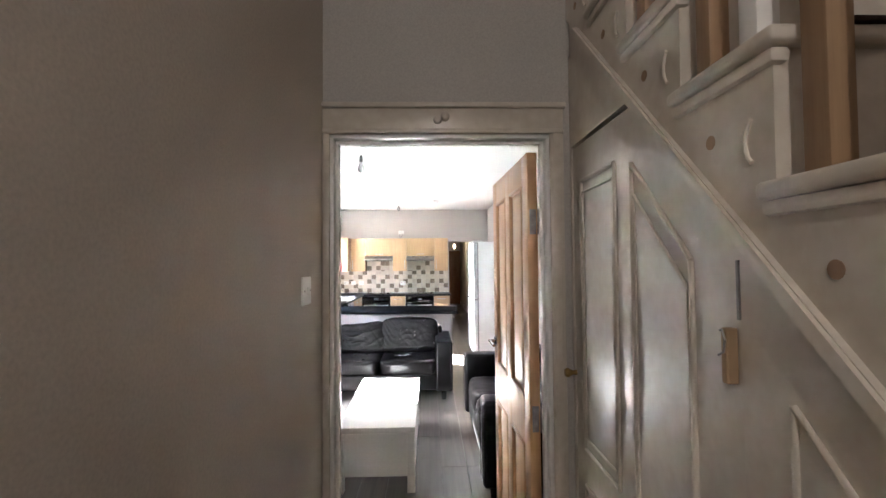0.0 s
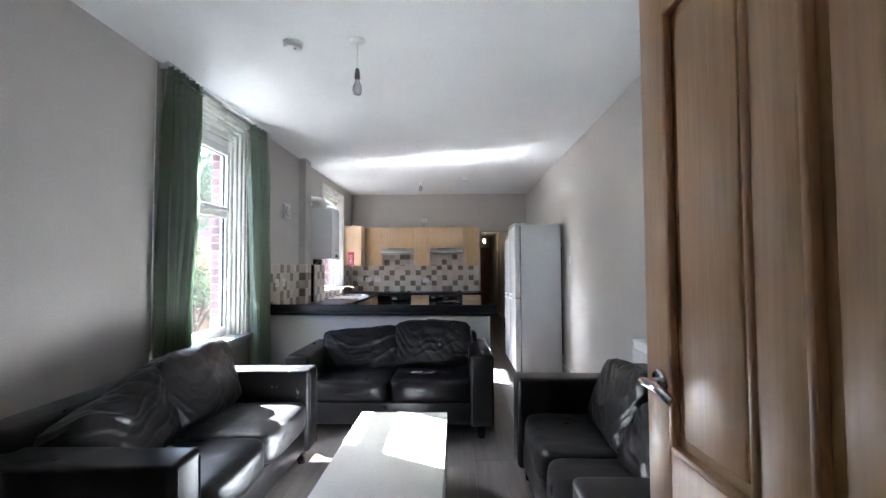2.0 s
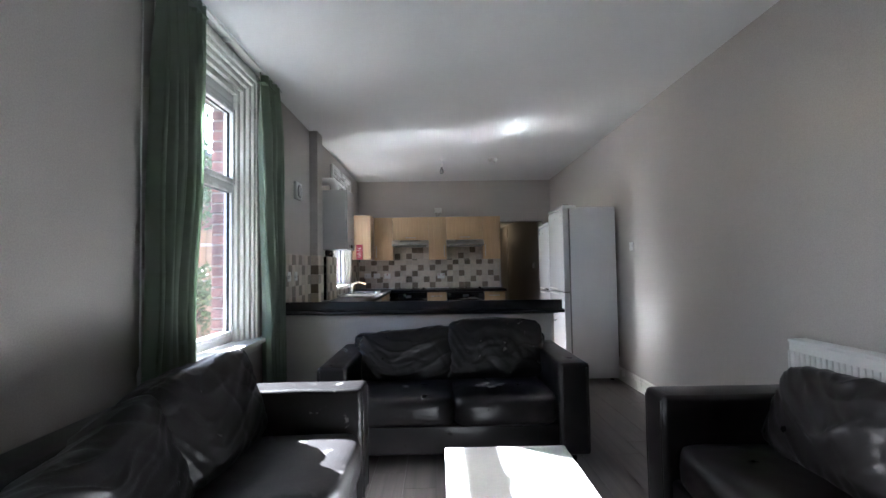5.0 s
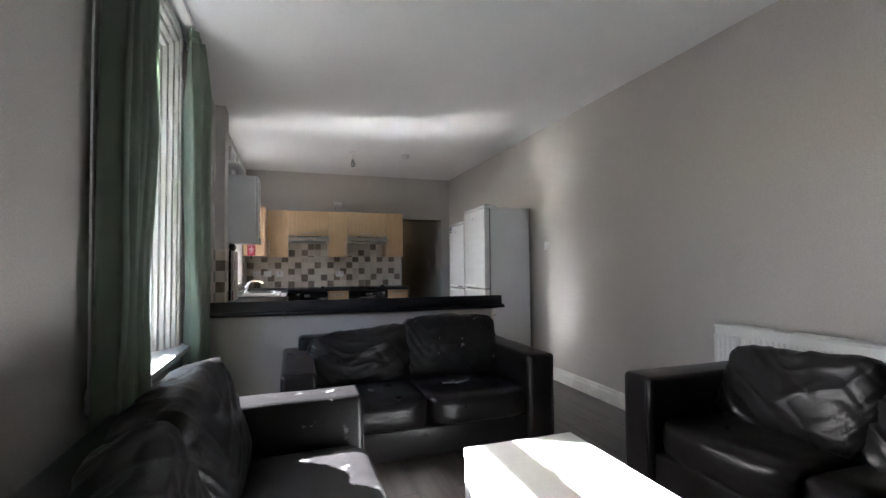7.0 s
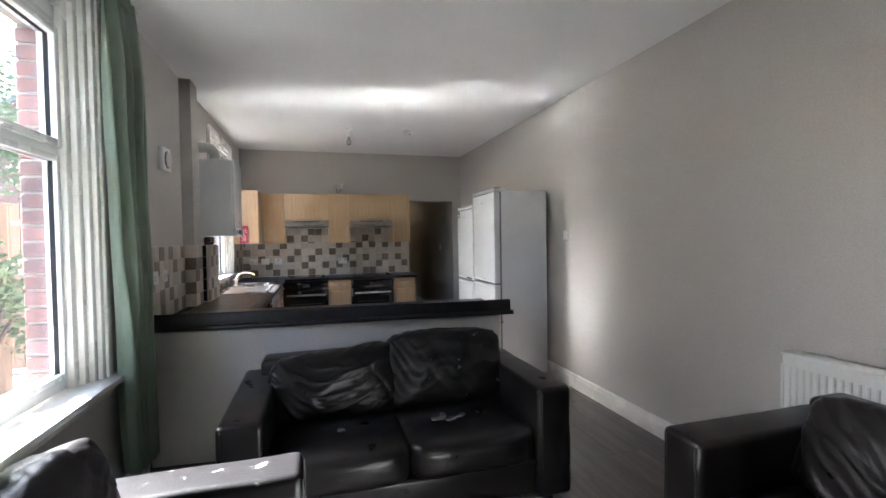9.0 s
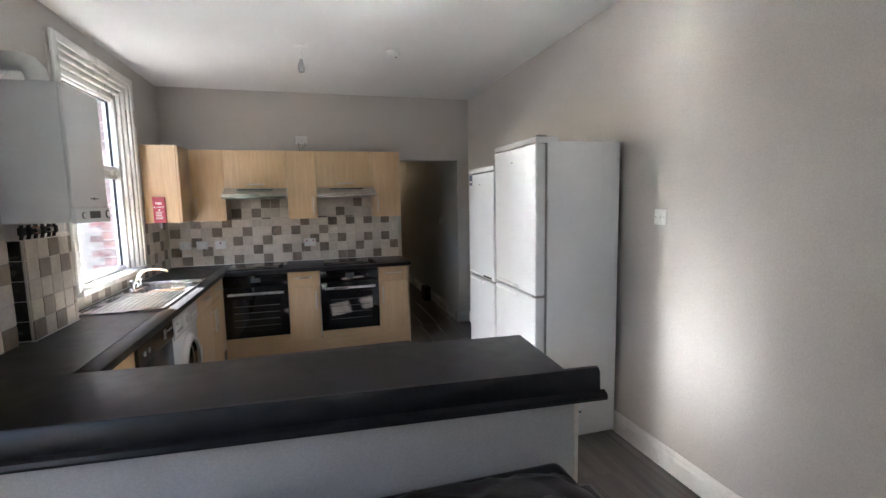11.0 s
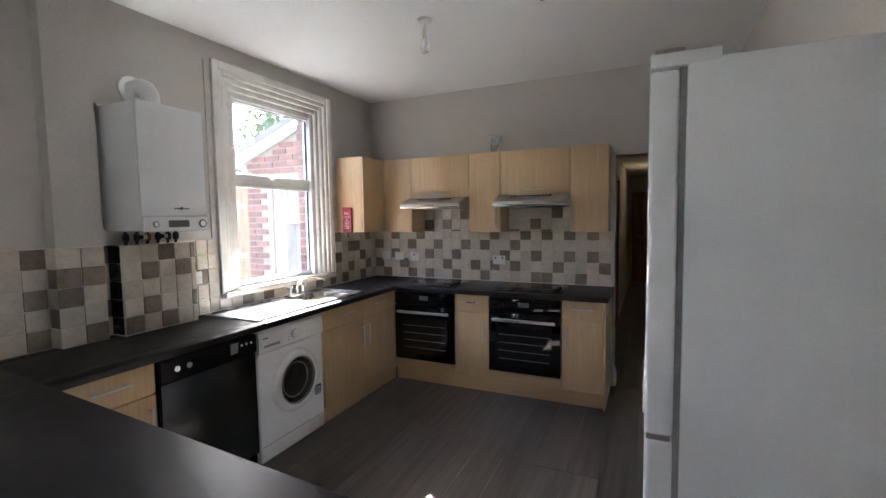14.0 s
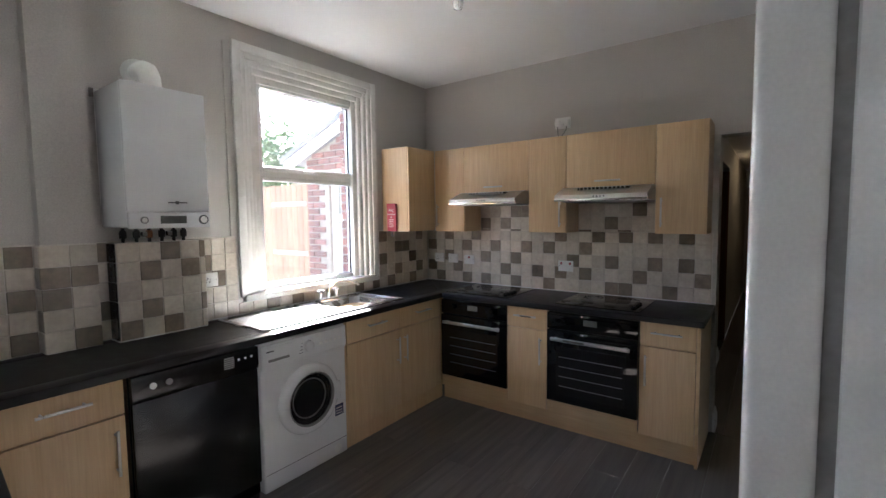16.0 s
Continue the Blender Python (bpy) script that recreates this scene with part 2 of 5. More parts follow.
BLACKP = material("black_gloss_plastic", (0.008, 0.008, 0.009), (0.012, 0.012, 0.013), scale=4, rough=0.22, rvar=0.08)
BLACKGLASS = material("black_oven_glass", (0.006, 0.006, 0.007), rough=0.05, rvar=0.02)
OVENPANE = material("oven_door_pane", (0.010, 0.010, 0.011), rough=0.04, rvar=0.01, spec=0.6)
HOBMARK = material("faint_hob_ring", (0.022, 0.022, 0.023), rough=0.12, rvar=0.04)
HOBGLASS = material("black_hob_glass", (0.008, 0.008, 0.009), rough=0.10, rvar=0.05)
DARKRUB = material("dark_cavity", (0.015, 0.014, 0.013), rough=0.8)
WORKTOP = material("dark_slate_laminate", (0.015, 0.0142, 0.0155), (0.0095, 0.009, 0.010), scale=14, rough=0.39, rvar=0.10, bump=0.14, bscale=190, spec=0.28)
STEEL = material("brushed_steel", (0.60, 0.60, 0.59), (0.52, 0.52, 0.51), scale=3, rough=0.30, rvar=0.08, metal=1.0, bump=0.05, bscale=12, stretch=(1, 30, 1))
SINKSTEEL = material("sink_steel", (0.54, 0.54, 0.55), (0.47, 0.47, 0.48), scale=6, rough=0.27, rvar=0.08, metal=1.0, bump=0.06, bscale=60)
RIBSTEEL = material("polished_drainer_ribs", (0.64, 0.64, 0.63), (0.60, 0.60, 0.59), scale=6, rough=0.33, rvar=0.01, metal=1.0)
# rolled along its length: gloss is drawn out across the ribs
_way = RIBSTEEL.node_tree.nodes.new("ShaderNodeCombineXYZ")
_way.inputs[0].default_value = 1.0
_rb = RIBSTEEL.node_tree.nodes["Principled BSDF"]
_rb.inputs["Anisotropic"].default_value = 1.0
RIBSTEEL.node_tree.links.new(_way.outputs[0], _rb.inputs["Tangent"])
CHROME = material("chrome", (0.75, 0.75, 0.75), rough=0.10, rvar=0.05, metal=1.0)
BRASS = material("aged_brass", (0.48, 0.33, 0.14), (0.35, 0.24, 0.10), scale=20, rough=0.35, metal=1.0)
HINGE = material("worn_hinge_steel", (0.34, 0.32, 0.31), (0.22, 0.20, 0.19), scale=30, rough=0.45, metal=0.6)
MAPLE = wood_material("maple_laminate", (0.59, 0.415, 0.24), (0.55, 0.375, 0.212), "z", rough=0.38)
MAPLEX = wood_material("maple_laminate_across", (0.59, 0.415, 0.24), (0.55, 0.375, 0.212), "x", rough=0.38)
DOORWOOD = wood_material("varnished_pine_door", (0.60, 0.36, 0.185), (0.55, 0.32, 0.16), "z", rough=0.42, coat=0.06)
DARKDOOR = wood_material("brown_stained_door", (0.22, 0.09, 0.035), (0.15, 0.06, 0.02), "z", rough=0.35)
BARETIMBER = wood_material("bare_timber_block", (0.42, 0.30, 0.19), (0.34, 0.23, 0.13), "z", rough=0.6)
NEWEL = wood_material("tan_stained_timber", (0.34, 0.22, 0.12), (0.28, 0.17, 0.09), "z", rough=0.5)
LAMINATE = wood_material("grey_oak_laminate", (0.128, 0.112, 0.102), (0.070, 0.061, 0.056), "y", rough=0.33, vary=0.16, coarse=0.8)
JOINT = material("floor_joint", (0.02, 0.018, 0.017), rough=0.8)
LEATHER = material("black_leather", (0.006, 0.0055, 0.006), (0.011, 0.010, 0.0105), scale=7, rough=0.31, rvar=0.10, bump=0.18, bscale=130, spec=0.29)
LEATHERWORN = material("worn_black_leather", (0.007, 0.0065, 0.007), (0.013, 0.012, 0.0125), scale=8, rough=0.34, rvar=0.12, bump=0.25, bscale=120, spec=0.28,
                       wear=(0.12, 0.115, 0.112), wear_at=0.66, wear_scale=13)
LEATHERSCUFF = material("scuffed_black_leather", (0.007, 0.0065, 0.007), (0.013, 0.012, 0.0125), scale=8, rough=0.36, rvar=0.12, bump=0.25, bscale=120, spec=0.28,
                        wear=(0.14, 0.135, 0.13), wear_at=0.655, wear_scale=17)
LEATHERFLAKE = material("flaking_black_leather", (0.012, 0.011, 0.012), (0.025, 0.023, 0.024), scale=10, rough=0.40, rvar=0.14, bump=0.3, bscale=110,
                        wear=(0.075, 0.073, 0.073), wear_at=0.56, wear_scale=9)
FLAKE = material("flaking_black_leather", (0.013, 0.012, 0.013), (0.03, 0.028, 0.028), scale=10, rough=0.40, rvar=0.14, bump=0.3, bscale=110,
                        wear=(0.075, 0.073, 0.073), wear_at=0.56, wear_scale=9)
FLAKE = material("peeled_leather_backing", (0.22, 0.21, 0.20), (0.10, 0.10, 0.10), scale=50, rough=0.8)
TABLEWHITE = material("white_lacquer", (0.74, 0.74, 0.73), (0.71, 0.71, 0.70), scale=4, rough=0.38)
CURTAIN = material("sage_green_cloth", (0.26, 0.305, 0.24), (0.205, 0.245, 0.19), scale=5, rough=0.85, bump=0.35, bscale=300, sheen=0.25)
def let_light_through(m, share, tint):
    """Cloth that lets part of the light behind it through."""
    nn, ln = m.node_tree.nodes, m.node_tree.links
    ts, mx = nn.new("ShaderNodeBsdfTranslucent"), nn.new("ShaderNodeMixShader")
    ts.inputs[0].default_value = (*tint, 1)
    mx.inputs[0].default_value = share
    ln.new(nn["Principled BSDF"].outputs[0], mx.inputs[1]), ln.new(ts.outputs[0], mx.inputs[2])
    ln.new(mx.outputs[0], nn["Material Output"].inputs[0])


let_light_through(CURTAIN, 0.42, (0.50, 0.60, 0.47))
RADWHITE = material("radiator_enamel", (0.74, 0.74, 0.72), (0.70, 0.70, 0.68), scale=3, rough=0.35)
REDP = material("red_fire_pouch", (0.36, 0.035, 0.055), (0.30, 0.025, 0.045), scale=20, rough=0.35)
PAPER = material("white_print", (0.70, 0.66, 0.66), rough=0.6)
NAVY = material("dark_blue_label", (0.02, 0.03, 0.10), rough=0.4)
GREYMARK = material("grey_marking", (0.10, 0.10, 0.11), rough=0.5)
LCD = material("grey_display", (0.13, 0.14, 0.13), rough=0.2)
COPPER = material("copper_pipe", (0.30, 0.14, 0.07), (0.18, 0.09, 0.05), scale=30, rough=0.4, metal=0.9)
TILECREAM = material("cream_stone_tile", (0.60, 0.54, 0.455), (0.52, 0.46, 0.38), scale=17, rough=0.34, rvar=0.12, bump=0.35, bscale=50, vary=0.13)
TILEBROWN = material("taupe_stone_tile", (0.235, 0.19, 0.145), (0.165, 0.13, 0.10), scale=19, rough=0.34, rvar=0.12, bump=0.35, bscale=50, vary=0.16)
TILEBLACK = material("black_stone_tile", (0.025, 0.023, 0.023), (0.016, 0.015, 0.015), scale=19, rough=0.25, bump=0.3, bscale=50, vary=0.2)
GROUT = material("pale_grout", (0.64, 0.61, 0.55), (0.56, 0.52, 0.46), scale=14, rough=0.8, bump=0.2, bscale=120)
GLASS = glass_material("window_glass", (0.97, 0.98, 0.98), haze_film=0.003)
CLEAR = glass_material("bulb_glass")
DRUMGLASS = material("dark_door_glass", (0.012, 0.012, 0.014), rough=0.16, rvar=0.03, spec=0.18)
BULBON = lamp_material("lit_bulb", (1.0, 0.72, 0.42), 0.6)
HALLBULB = lamp_material("lit_hall_bulb", (1.0, 0.88, 0.76), 1.75)
CARPET = material("brown_stair_carpet", (0.035, 0.018, 0.014), (0.022, 0.012, 0.010), scale=20, rough=0.95, bump=0.5, bscale=200)
BRICK = material("red_brick", (0.19, 0.085, 0.070), (0.115, 0.062, 0.066), scale=14, rough=0.85, bump=0.5, bscale=60, vary=0.3)
MORTAR = material("lime_mortar", (0.27, 0.25, 0.23), (0.21, 0.19, 0.175), scale=20, rough=0.9, bump=0.3, bscale=90)
FENCEWOOD = wood_material("weathered_fence_board", (0.25, 0.16, 0.105), (0.19, 0.12, 0.08), "z", rough=0.8, vary=0.15)
PAVING = material("concrete_paving", (0.24, 0.235, 0.22), (0.18, 0.175, 0.165), scale=5, rough=0.9, bump=0.3, bscale=60, vary=0.1)
SLATE = material("grey_slate", (0.12, 0.12, 0.13), (0.09, 0.09, 0.10), scale=9, rough=0.6, bump=0.3, vary=0.15)
LEAF = material("leaf_green", (0.075, 0.115, 0.04), (0.045, 0.075, 0.025), scale=3, rough=0.6)
BARK = material("bark", (0.10, 0.075, 0.055), (0.06, 0.045, 0.035), scale=12, rough=0.95, bump=0.6, bscale=40)
NET = material("white_net_curtain", (0.38, 0.38, 0.39), (0.30, 0.30, 0.31), scale=8, rough=0.9)

# ---- plan: x to the right, y ahead; living room y 1.80 to 6.2, kitchen to 10.15, hall before 1.69 ----
XL, XR, YB, H = -2.18, 1.165, 10.15, 2.745
YD0, YD1 = 1.69, 1.80                  # wall between hall and living room
PX0, PX1, PTOP = 0.285, 1.02, 2.02     # passage opening in the back wall
W1, W2 = (4.55, 5.80, 0.72, 2.715), (8.19, 9.44, 1.00, 2.62)   # moulded window surrounds: y0, y1, z0, z1
OUT = XL - 0.24


def structure(name, bm, m, label, smooth=0.0):
    return tagged(part(name, bm, m, None, label, smooth), label, kind="structure")


floor = structure("floor", box(bmesh.new(), -2.45, 1.4, -1.7, 17.2, -0.12, -0.012), JOINT, "dark grey oak laminate floor boards")

# left wall with two window openings, brick outside
bm = bmesh.new()
for a, b, c, d in ((YD0, W1[0] + .03, 0, H), (W1[1] - .03, W2[0] + .03, 0, H), (W2[1] - .03, YB + .2, 0, H), (W1[0] + .03, W1[1] - .03, 0, W1[2]),
                   (W1[0] + .03, W1[1] - .03, W1[3] - .03, H), (W2[0] + .03, W2[1] - .03, 0, W2[2]), (W2[0] + .03, W2[1] - .03, W2[3] - .03, H)):
    box(bm, XL - 0.15, XL, a, b, c, d)
box(bm, XL, XL + 0.085, 7.21, 7.42, 0, H)
wall_left = structure("wall_left", bm, WALL, "greige painted plaster wall with two windows")
bm = bmesh.new()
for a, b, c, d in ((-1.7, 4.74, -.2, 5.4), (5.62, 8.40, -.2, 5.4), (9.28, 10.2, -.2, 5.4), (4.74, 5.62, -.2, .70), (4.74, 5.62, 2.42, 5.4), (8.40, 9.28, -.2, .98), (8.40, 9.28, 2.44, 5.4)):
    box(bm, OUT, XL - 0.152, a, b, c, d)
wall_outer = structure("wall_outer", bm, MORTAR, "red brick outer leaf of the house wall")

wall_right = structure("wall_right", box(bmesh.new(), XR, XR + 0.15, YD0, YB, 0, H), WALL, "greige painted plaster party wall")
bm = bmesh.new()
box(bm, XL - .16, PX0, YB, YB + 0.16, 0, H), box(bm, PX0, PX1, YB, YB + 0.16, PTOP, H), box(bm, PX1, XR + .15, YB, YB + 0.16, 0, H)
wall_back = structure("wall_back", bm, WALL, "greige painted kitchen wall with a passage opening")
DX0, DX1, DTOP = -0.49, 0.285, 2.005
bm = bmesh.new()
box(bm, XL - .16, DX0 - .03, YD0, YD1, 0, H), box(bm, DX1 + .03, XR + .15, YD0, YD1, 0, H), box(bm, DX0 - .03, DX1 + .03, YD0, YD1, DTOP + .03, H)
box(bm, XL - .16, XR + .15, YD0, YD1, H, 5.2)
wall_door = structure("wall_door", bm, WALL, "greige wall around the living room doorway")
ceiling = structure("ceiling", box(bmesh.new(), XL - .16, XR + .15, YD1 - .05, YB + .16, H, H + 0.12), CEIL, "white painted ceiling")

# hall
HL, HR = -0.53, 0.37
structure("wall_hall_left", box(bmesh.new(), HL - .12, HL, -1.7, YD0, 0, 5.2), HALLWALL, "beige painted hall wall")
structure("wall_hall_right", box(bmesh.new(), XR, XR + .15, -1.7, YD0, 0, 5.2), HALLWALL, "beige painted wall beside the stairs")
bm = bmesh.new()
box(bm, HL - .12, XR + .15, -1.8, -1.7, 0, 5.2)
structure("wall_front", bm, HALLWALL, "beige painted hall wall by the front door")
structure("ceiling_hall", box(bmesh.new(), HL - .12, XR + .15, -1.8, YD0, 5.2, 5.3), CEIL, "white hall ceiling")

# passage behind the kitchen
bm = bmesh.new()
box(bm, 0.10, 0.16, YB + .16, 12.0, 0, 2.30), box(bm, 0.10, 0.16, 12.85, 17.0, 0, 2.30), box(bm, 0.10, 0.16, 12.0, 12.85, 2.03, 2.30)
box(bm, -0.9, 0.10, 11.9, 12.0, 0, 2.3), box(bm, -0.9, 0.10, 12.85, 12.95, 0, 2.3), box(bm, -0.96, -0.9, 11.9, 12.95, 0, 2.3)
structure("wall_passage_left", bm, WALL, "greige passage wall with a doorway")
bm = bmesh.new()
box(bm, PX1, PX1 + .1, YB + .16, 13.95, 0, 2.30), box(bm, PX1 - .03, PX1 + .1, 13.95, 17.0, 0, 2.30)
structure("wall_passage_right", bm, WALL, "greige passage wall")
structure("wall_passage_end", box(bmesh.new(), -0.1, 1.3, 16.9, 17.0, 0, 2.30), WALL, "dim passage end wall")
structure("ceiling_passage", box(bmesh.new(), -0.96, 1.3, YB + .16, 17.0, 2.30, 2.36), CEIL, "white passage ceiling")


# ---- windows ----
def pane(bm, x, y0, y1, z0, z1):
    return box(bm, x - .004, x + .004, y0, y1, z0, z1)


def window(name, w, gl, gz, label):
    """A moulded sash-box surround with white plastic casements set in it. gl: glass y0, y1; gz: lower z0, z1, upper z0, z1."""
    y0, y1, z0, z1 = w
    t = thing(name, label, "window", kind="structure")
    for i, (ins, xa, xb, wd) in enumerate(((0.0, XL + .002, XL + .026, .055), (.050, XL - .022, XL + .014, .040), (.086, XL - .050, XL - .006, .040),
                                           (.122, XL - .078, XL - .030, .042), (.158, XL - .10, XL - .055, .050))):
        b = bmesh.new()
        ring(b, xa, xb, y0 + ins, y1 - ins, z0 + (.01 if i else 0), z1 - ins, wd, 0.006, wb=0)
        part("moulding", b, GLOSS, t, smooth=40)
    f = XL - 0.085
    b = bmesh.new()
    ring(b, f - .06, f + .004, gl[0] - .075, gl[1] + .075, gz[0] - .075, gz[3] + .075, .05, .005)
    box(b, f - .06, f + .002, gl[0] - .03, gl[1] + .03, gz[1] + .015, gz[2] - .03, .005)
    box(b, f - .055, f + .001, gl[0] - .07, gl[1] + .07, gz[3] + .032, z1 - .175, .004)
    part("window_frame", b, UPVC, t, smooth=40)
    b = bmesh.new()
    ring(b, f - .055, f + .016, gl[0] - .035, gl[1] + .035, gz[2] - .038, gz[3] + .035, .036, .006)
    sash = part("top_casement", b, UPVC, t, smooth=40)
    b = bmesh.new()
    m = (gl[0] + gl[1]) / 2
    box(b, f + .016, f + .034, m - .02, m + .02, gz[2] - .034, gz[2] - .006, .004)
    box(b, f + .030, f + .044, m - .075, m + .02, gz[2] - .028, gz[2] - .012, .005)
    part("handle", b, UPVC, sash)
    b = bmesh.new()
    ring(b, f - .05, f + .008, gl[0] - .028, gl[1] + .028, gz[0] - .028, gz[1] + .026, .028, .005)
    part("bead", b, UPVC, t, smooth=40)
    b = bmesh.new()
    for za, zb in ((gz[0], gz[1]), (gz[2], gz[3])):
        ring(b, f - .030, f - .010, gl[0] - .004, gl[1] + .004, za - .004, zb + .004, .006)
    part("gasket", b, DARKRUB, t)
    for za, zb in ((gz[0], gz[1]), (gz[2], gz[3])):
        g = part("pane", pane(bmesh.new(), f - .022, gl[0] - .002, gl[1] + .002, za - .002, zb + .002), GLASS, t)
        g.visible_shadow = False
    return t


win_a = window("window_1", W1, (4.79, 5.56), (0.83, 1.80, 1.90, 2.37), "white casement window in a moulded white surround")
win_b = window("window_2", W2, (8.43, 9.23), (1.05, 1.77, 1.87, 2.395), "white casement window above the kitchen sink")
b = bmesh.new()
box(b, XL - .10, XL + .085, W1[0] - .03, W1[1] + .06, W1[2] - .005, W1[2] + .028, .008)
box(b, XL + .002, XL + .03, W1[0] + .02, W1[1] - .02, W1[2] - .06, W1[2] - .006, .004)
part("window_sill", b, GLOSS, win_a, smooth=40)
b = bmesh.new()
box(b, XL - .10, XL + .04, W2[0] + .02, W2[1] - .02, W2[2] - .03, W2[2] + .014, .006)
part("window_sill", b, GLOSS, win_b, smooth=40)
for t, gl, z in ((win_a, (4.74, 5.62), .70), (win_b, (8.40, 9.28), .98)):
    part("outer_sill", box(bmesh.new(), OUT - .05, XL - .15, gl[0] + .004, gl[1] - .004, z - .0, z + .05, .006), UPVC, t)

# ---- doorway, skirting, mouldings ----
frame_d = thing("door_frame", "cream gloss door frame with a deep head board", "door frame", kind="structure")
b = bmesh.new()
box(b, DX0 - .03, DX0, YD0 - .004, YD1 + .004, 0, DTOP, .003), box(b, DX1, DX1 + .03, YD0 - .004, YD1 + .004, 0, DTOP, .003)
box(b, DX0 - .03, DX1 + .03, YD0 - .004, YD1 + .004, DTOP, DTOP + .03, .003)
part("lining", b, GLOSS, frame_d, smooth=40)
b = bmesh.new()
box(b, DX0, DX0 + .012, YD0 + .03, YD0 + .065, 0, DTOP - .012, .003), box(b, DX1 - .012, DX1, YD0 + .03, YD0 + .065, 0, DTOP - .012, .003)
box(b, DX0, DX1, YD0 + .03, YD0 + .065, DTOP - .012, DTOP, .003)
part("door_stop", b, GLOSS, frame_d, smooth=40)
b = bmesh.new()
box(b, HL + .002, DX0 - .012, YD0 - .022, YD0 - .005, 0, DTOP + .014, .005), box(b, DX1 + .012, DX1 + .062, YD0 - .022, YD0 - .005, 0, DTOP + .014, .005)
box(b, DX1 + .020, DX1 + .05, YD0 - .028, YD0 - .020, 0, DTOP + .014, .003)
box(b, HL + .002, DX1 + .062, YD0 - .022, YD0 - .005, DTOP + .014, DTOP + .118, .005)
box(b, HL + .002, DX1 + .07, YD0 - .038, YD0 - .008, DTOP + .105, DTOP + .125, .006)
box(b, HL + .002, DX1 + .062, YD0 - .028, YD0 - .016, DTOP + .014, DTOP + .03, .004)
part("architrave", b, CREAMGLOSS, frame_d, smooth=40)
# two small lumps standing on the head board
b = bmesh.new()
lathe(b, [(.0, -.030), (.010, -.028), (.015, -.020), (.012, -.008), (.016, .0)], at=(-.085, YD0 - .022, DTOP + .072), axis="y", seg=14)
lathe(b, [(.0, -.014), (.012, -.012), (.016, .0)], at=(-.112, YD0 - .022, DTOP + .062), axis="y", seg=12)
part("old_bell_boss", b, CREAMGLOSS, frame_d, "small painted lumps on the head board", smooth=50)
b = bmesh.new()
box(b, DX0 - .07, DX0 - .012, YD1 + .005, YD1 + .022, 0, DTOP + .014, .005), box(b, DX1 + .012, DX1 + .07, YD1 + .005, YD1 + .022, 0, DTOP + .014, .005)
box(b, DX0 - .07, DX1 + .07, YD1 + .005, YD1 + .022, DTOP + .014, DTOP + .075, .005)
part("inner_architrave", b, GLOSS, frame_d, smooth=40)


def skirting(name, axis, a, b_, face, out, label="white gloss skirting board", h=.135):
    """A moulded board along a wall whose face stands at face; out: +1 or -1, the side of the room."""
    s = [(face, 0), (face + out * .018, 0), (face + out * .018, h * .68), (face + out * .012, h * .78), (face + out * .012, h * .88), (face + out * .005, h), (face, h)]
    bmx = bmesh.new()
    prism(bmx, s, axis, a, b_)
    return structure(name, bmx, GLOSS, label)


skirting("baseboard_right", "y", YD1 + .02, YB - .001, XR - .001, -1)
skirting("baseboard_left", "y", YD1 + .02, 6.28, XL + .001, 1)
skirting("baseboard_back", "x", PX1 + .002, XR - .02, YB - .001, -1)
skirting("baseboard_door_left", "x", XL + .02, DX0 - .075, YD1 + .001, 1)
skirting("baseboard_door_right", "x", DX1 + .075, XR - .02, YD1 + .001, 1)
skirting("baseboard_passage", "y", YB + .002, 13.94, PX1 - .001, -1)
skirting("baseboard_passage_left", "y", YB + .165, 11.98, .161, 1)
skirting("baseboard_opening", "y", YB + .004, YB + .156, PX0 + .001, 1)
skirting("baseboard_passage_far", "y", 13.95, 16.88, PX1 - .031, -1)
skirting("baseboard_hall", "y", -1.68, YD0 - .04, HL + .001, 1)


# ---- doors ----
def panel_door(t, w, h, m, dark=None):
    """A four-panel door: leaf from the hinge at x 0 to w, its middle plane at y 0."""
    b = bmesh.new()
    st, rails = .092, ((0, .20), (.80, .99), (h - .115, h))
    box(b, 0, st, -.02, .02, 0, h, .002), box(b, w - st, w, -.02, .02, 0, h, .002), box(b, w / 2 - .045, w / 2 + .045, -.02, .02, 0, h, .002)
    for a, c in rails:
        box(b, st - .001, w - st + .001, -.0195, .0195, a, c, .002)
    part("leaf", b, m, t, smooth=30)
    for x0, x1 in ((st, w / 2 - .045), (w / 2 + .045, w - st)):
        for z0, z1 in ((.20, .80), (.99, h - .115)):
            b = bmesh.new()
            box(b, x0 - .004, x1 + .004, -.007, .007, z0 - .004, z1 + .004)
            box(b, x0 + .035, x1 - .035, -.013, .013, z0 + .035, z1 - .035, .006)
            part("panel", b, m, t, smooth=30)
            b = bmesh.new()
            for s in (-1, 1):
                for a0, a1, c0, c1 in ((x0, x0 + .016, z0, z1), (x1 - .016, x1, z0, z1), (x0, x1, z0, z0 + .016), (x0, x1, z1 - .016, z1)):
                    box(b, a0, a1, min(s * .006, s * .024), max(s * .006, s * .024), c0, c1, .005)
            part("panel_bead", b, dark or m, t, smooth=30)


def lever_handle(t, x, z, side, m=CHROME):
    b = bmesh.new()
    s = side
    lathe(b, [(.026, s * .020), (.026, s * .026), (.022, s * .030), (.010, s * .031), (.009, s * .060), (.0, s * .060)], at=(x, 0, z), axis="y")
    rose = part("rose", b, m, t, smooth=40)
    b = bmesh.new()
    tube(b, [(x + .004, s * .058, z), (x - .02, s * .062, z + .004), (x - .06, s * .062, z + .006), (x - .092, s * .058, z - .002), (x - .104, s * .054, z - .009)], .0088, 10)
    part("lever", b, m, rose, smooth=60)


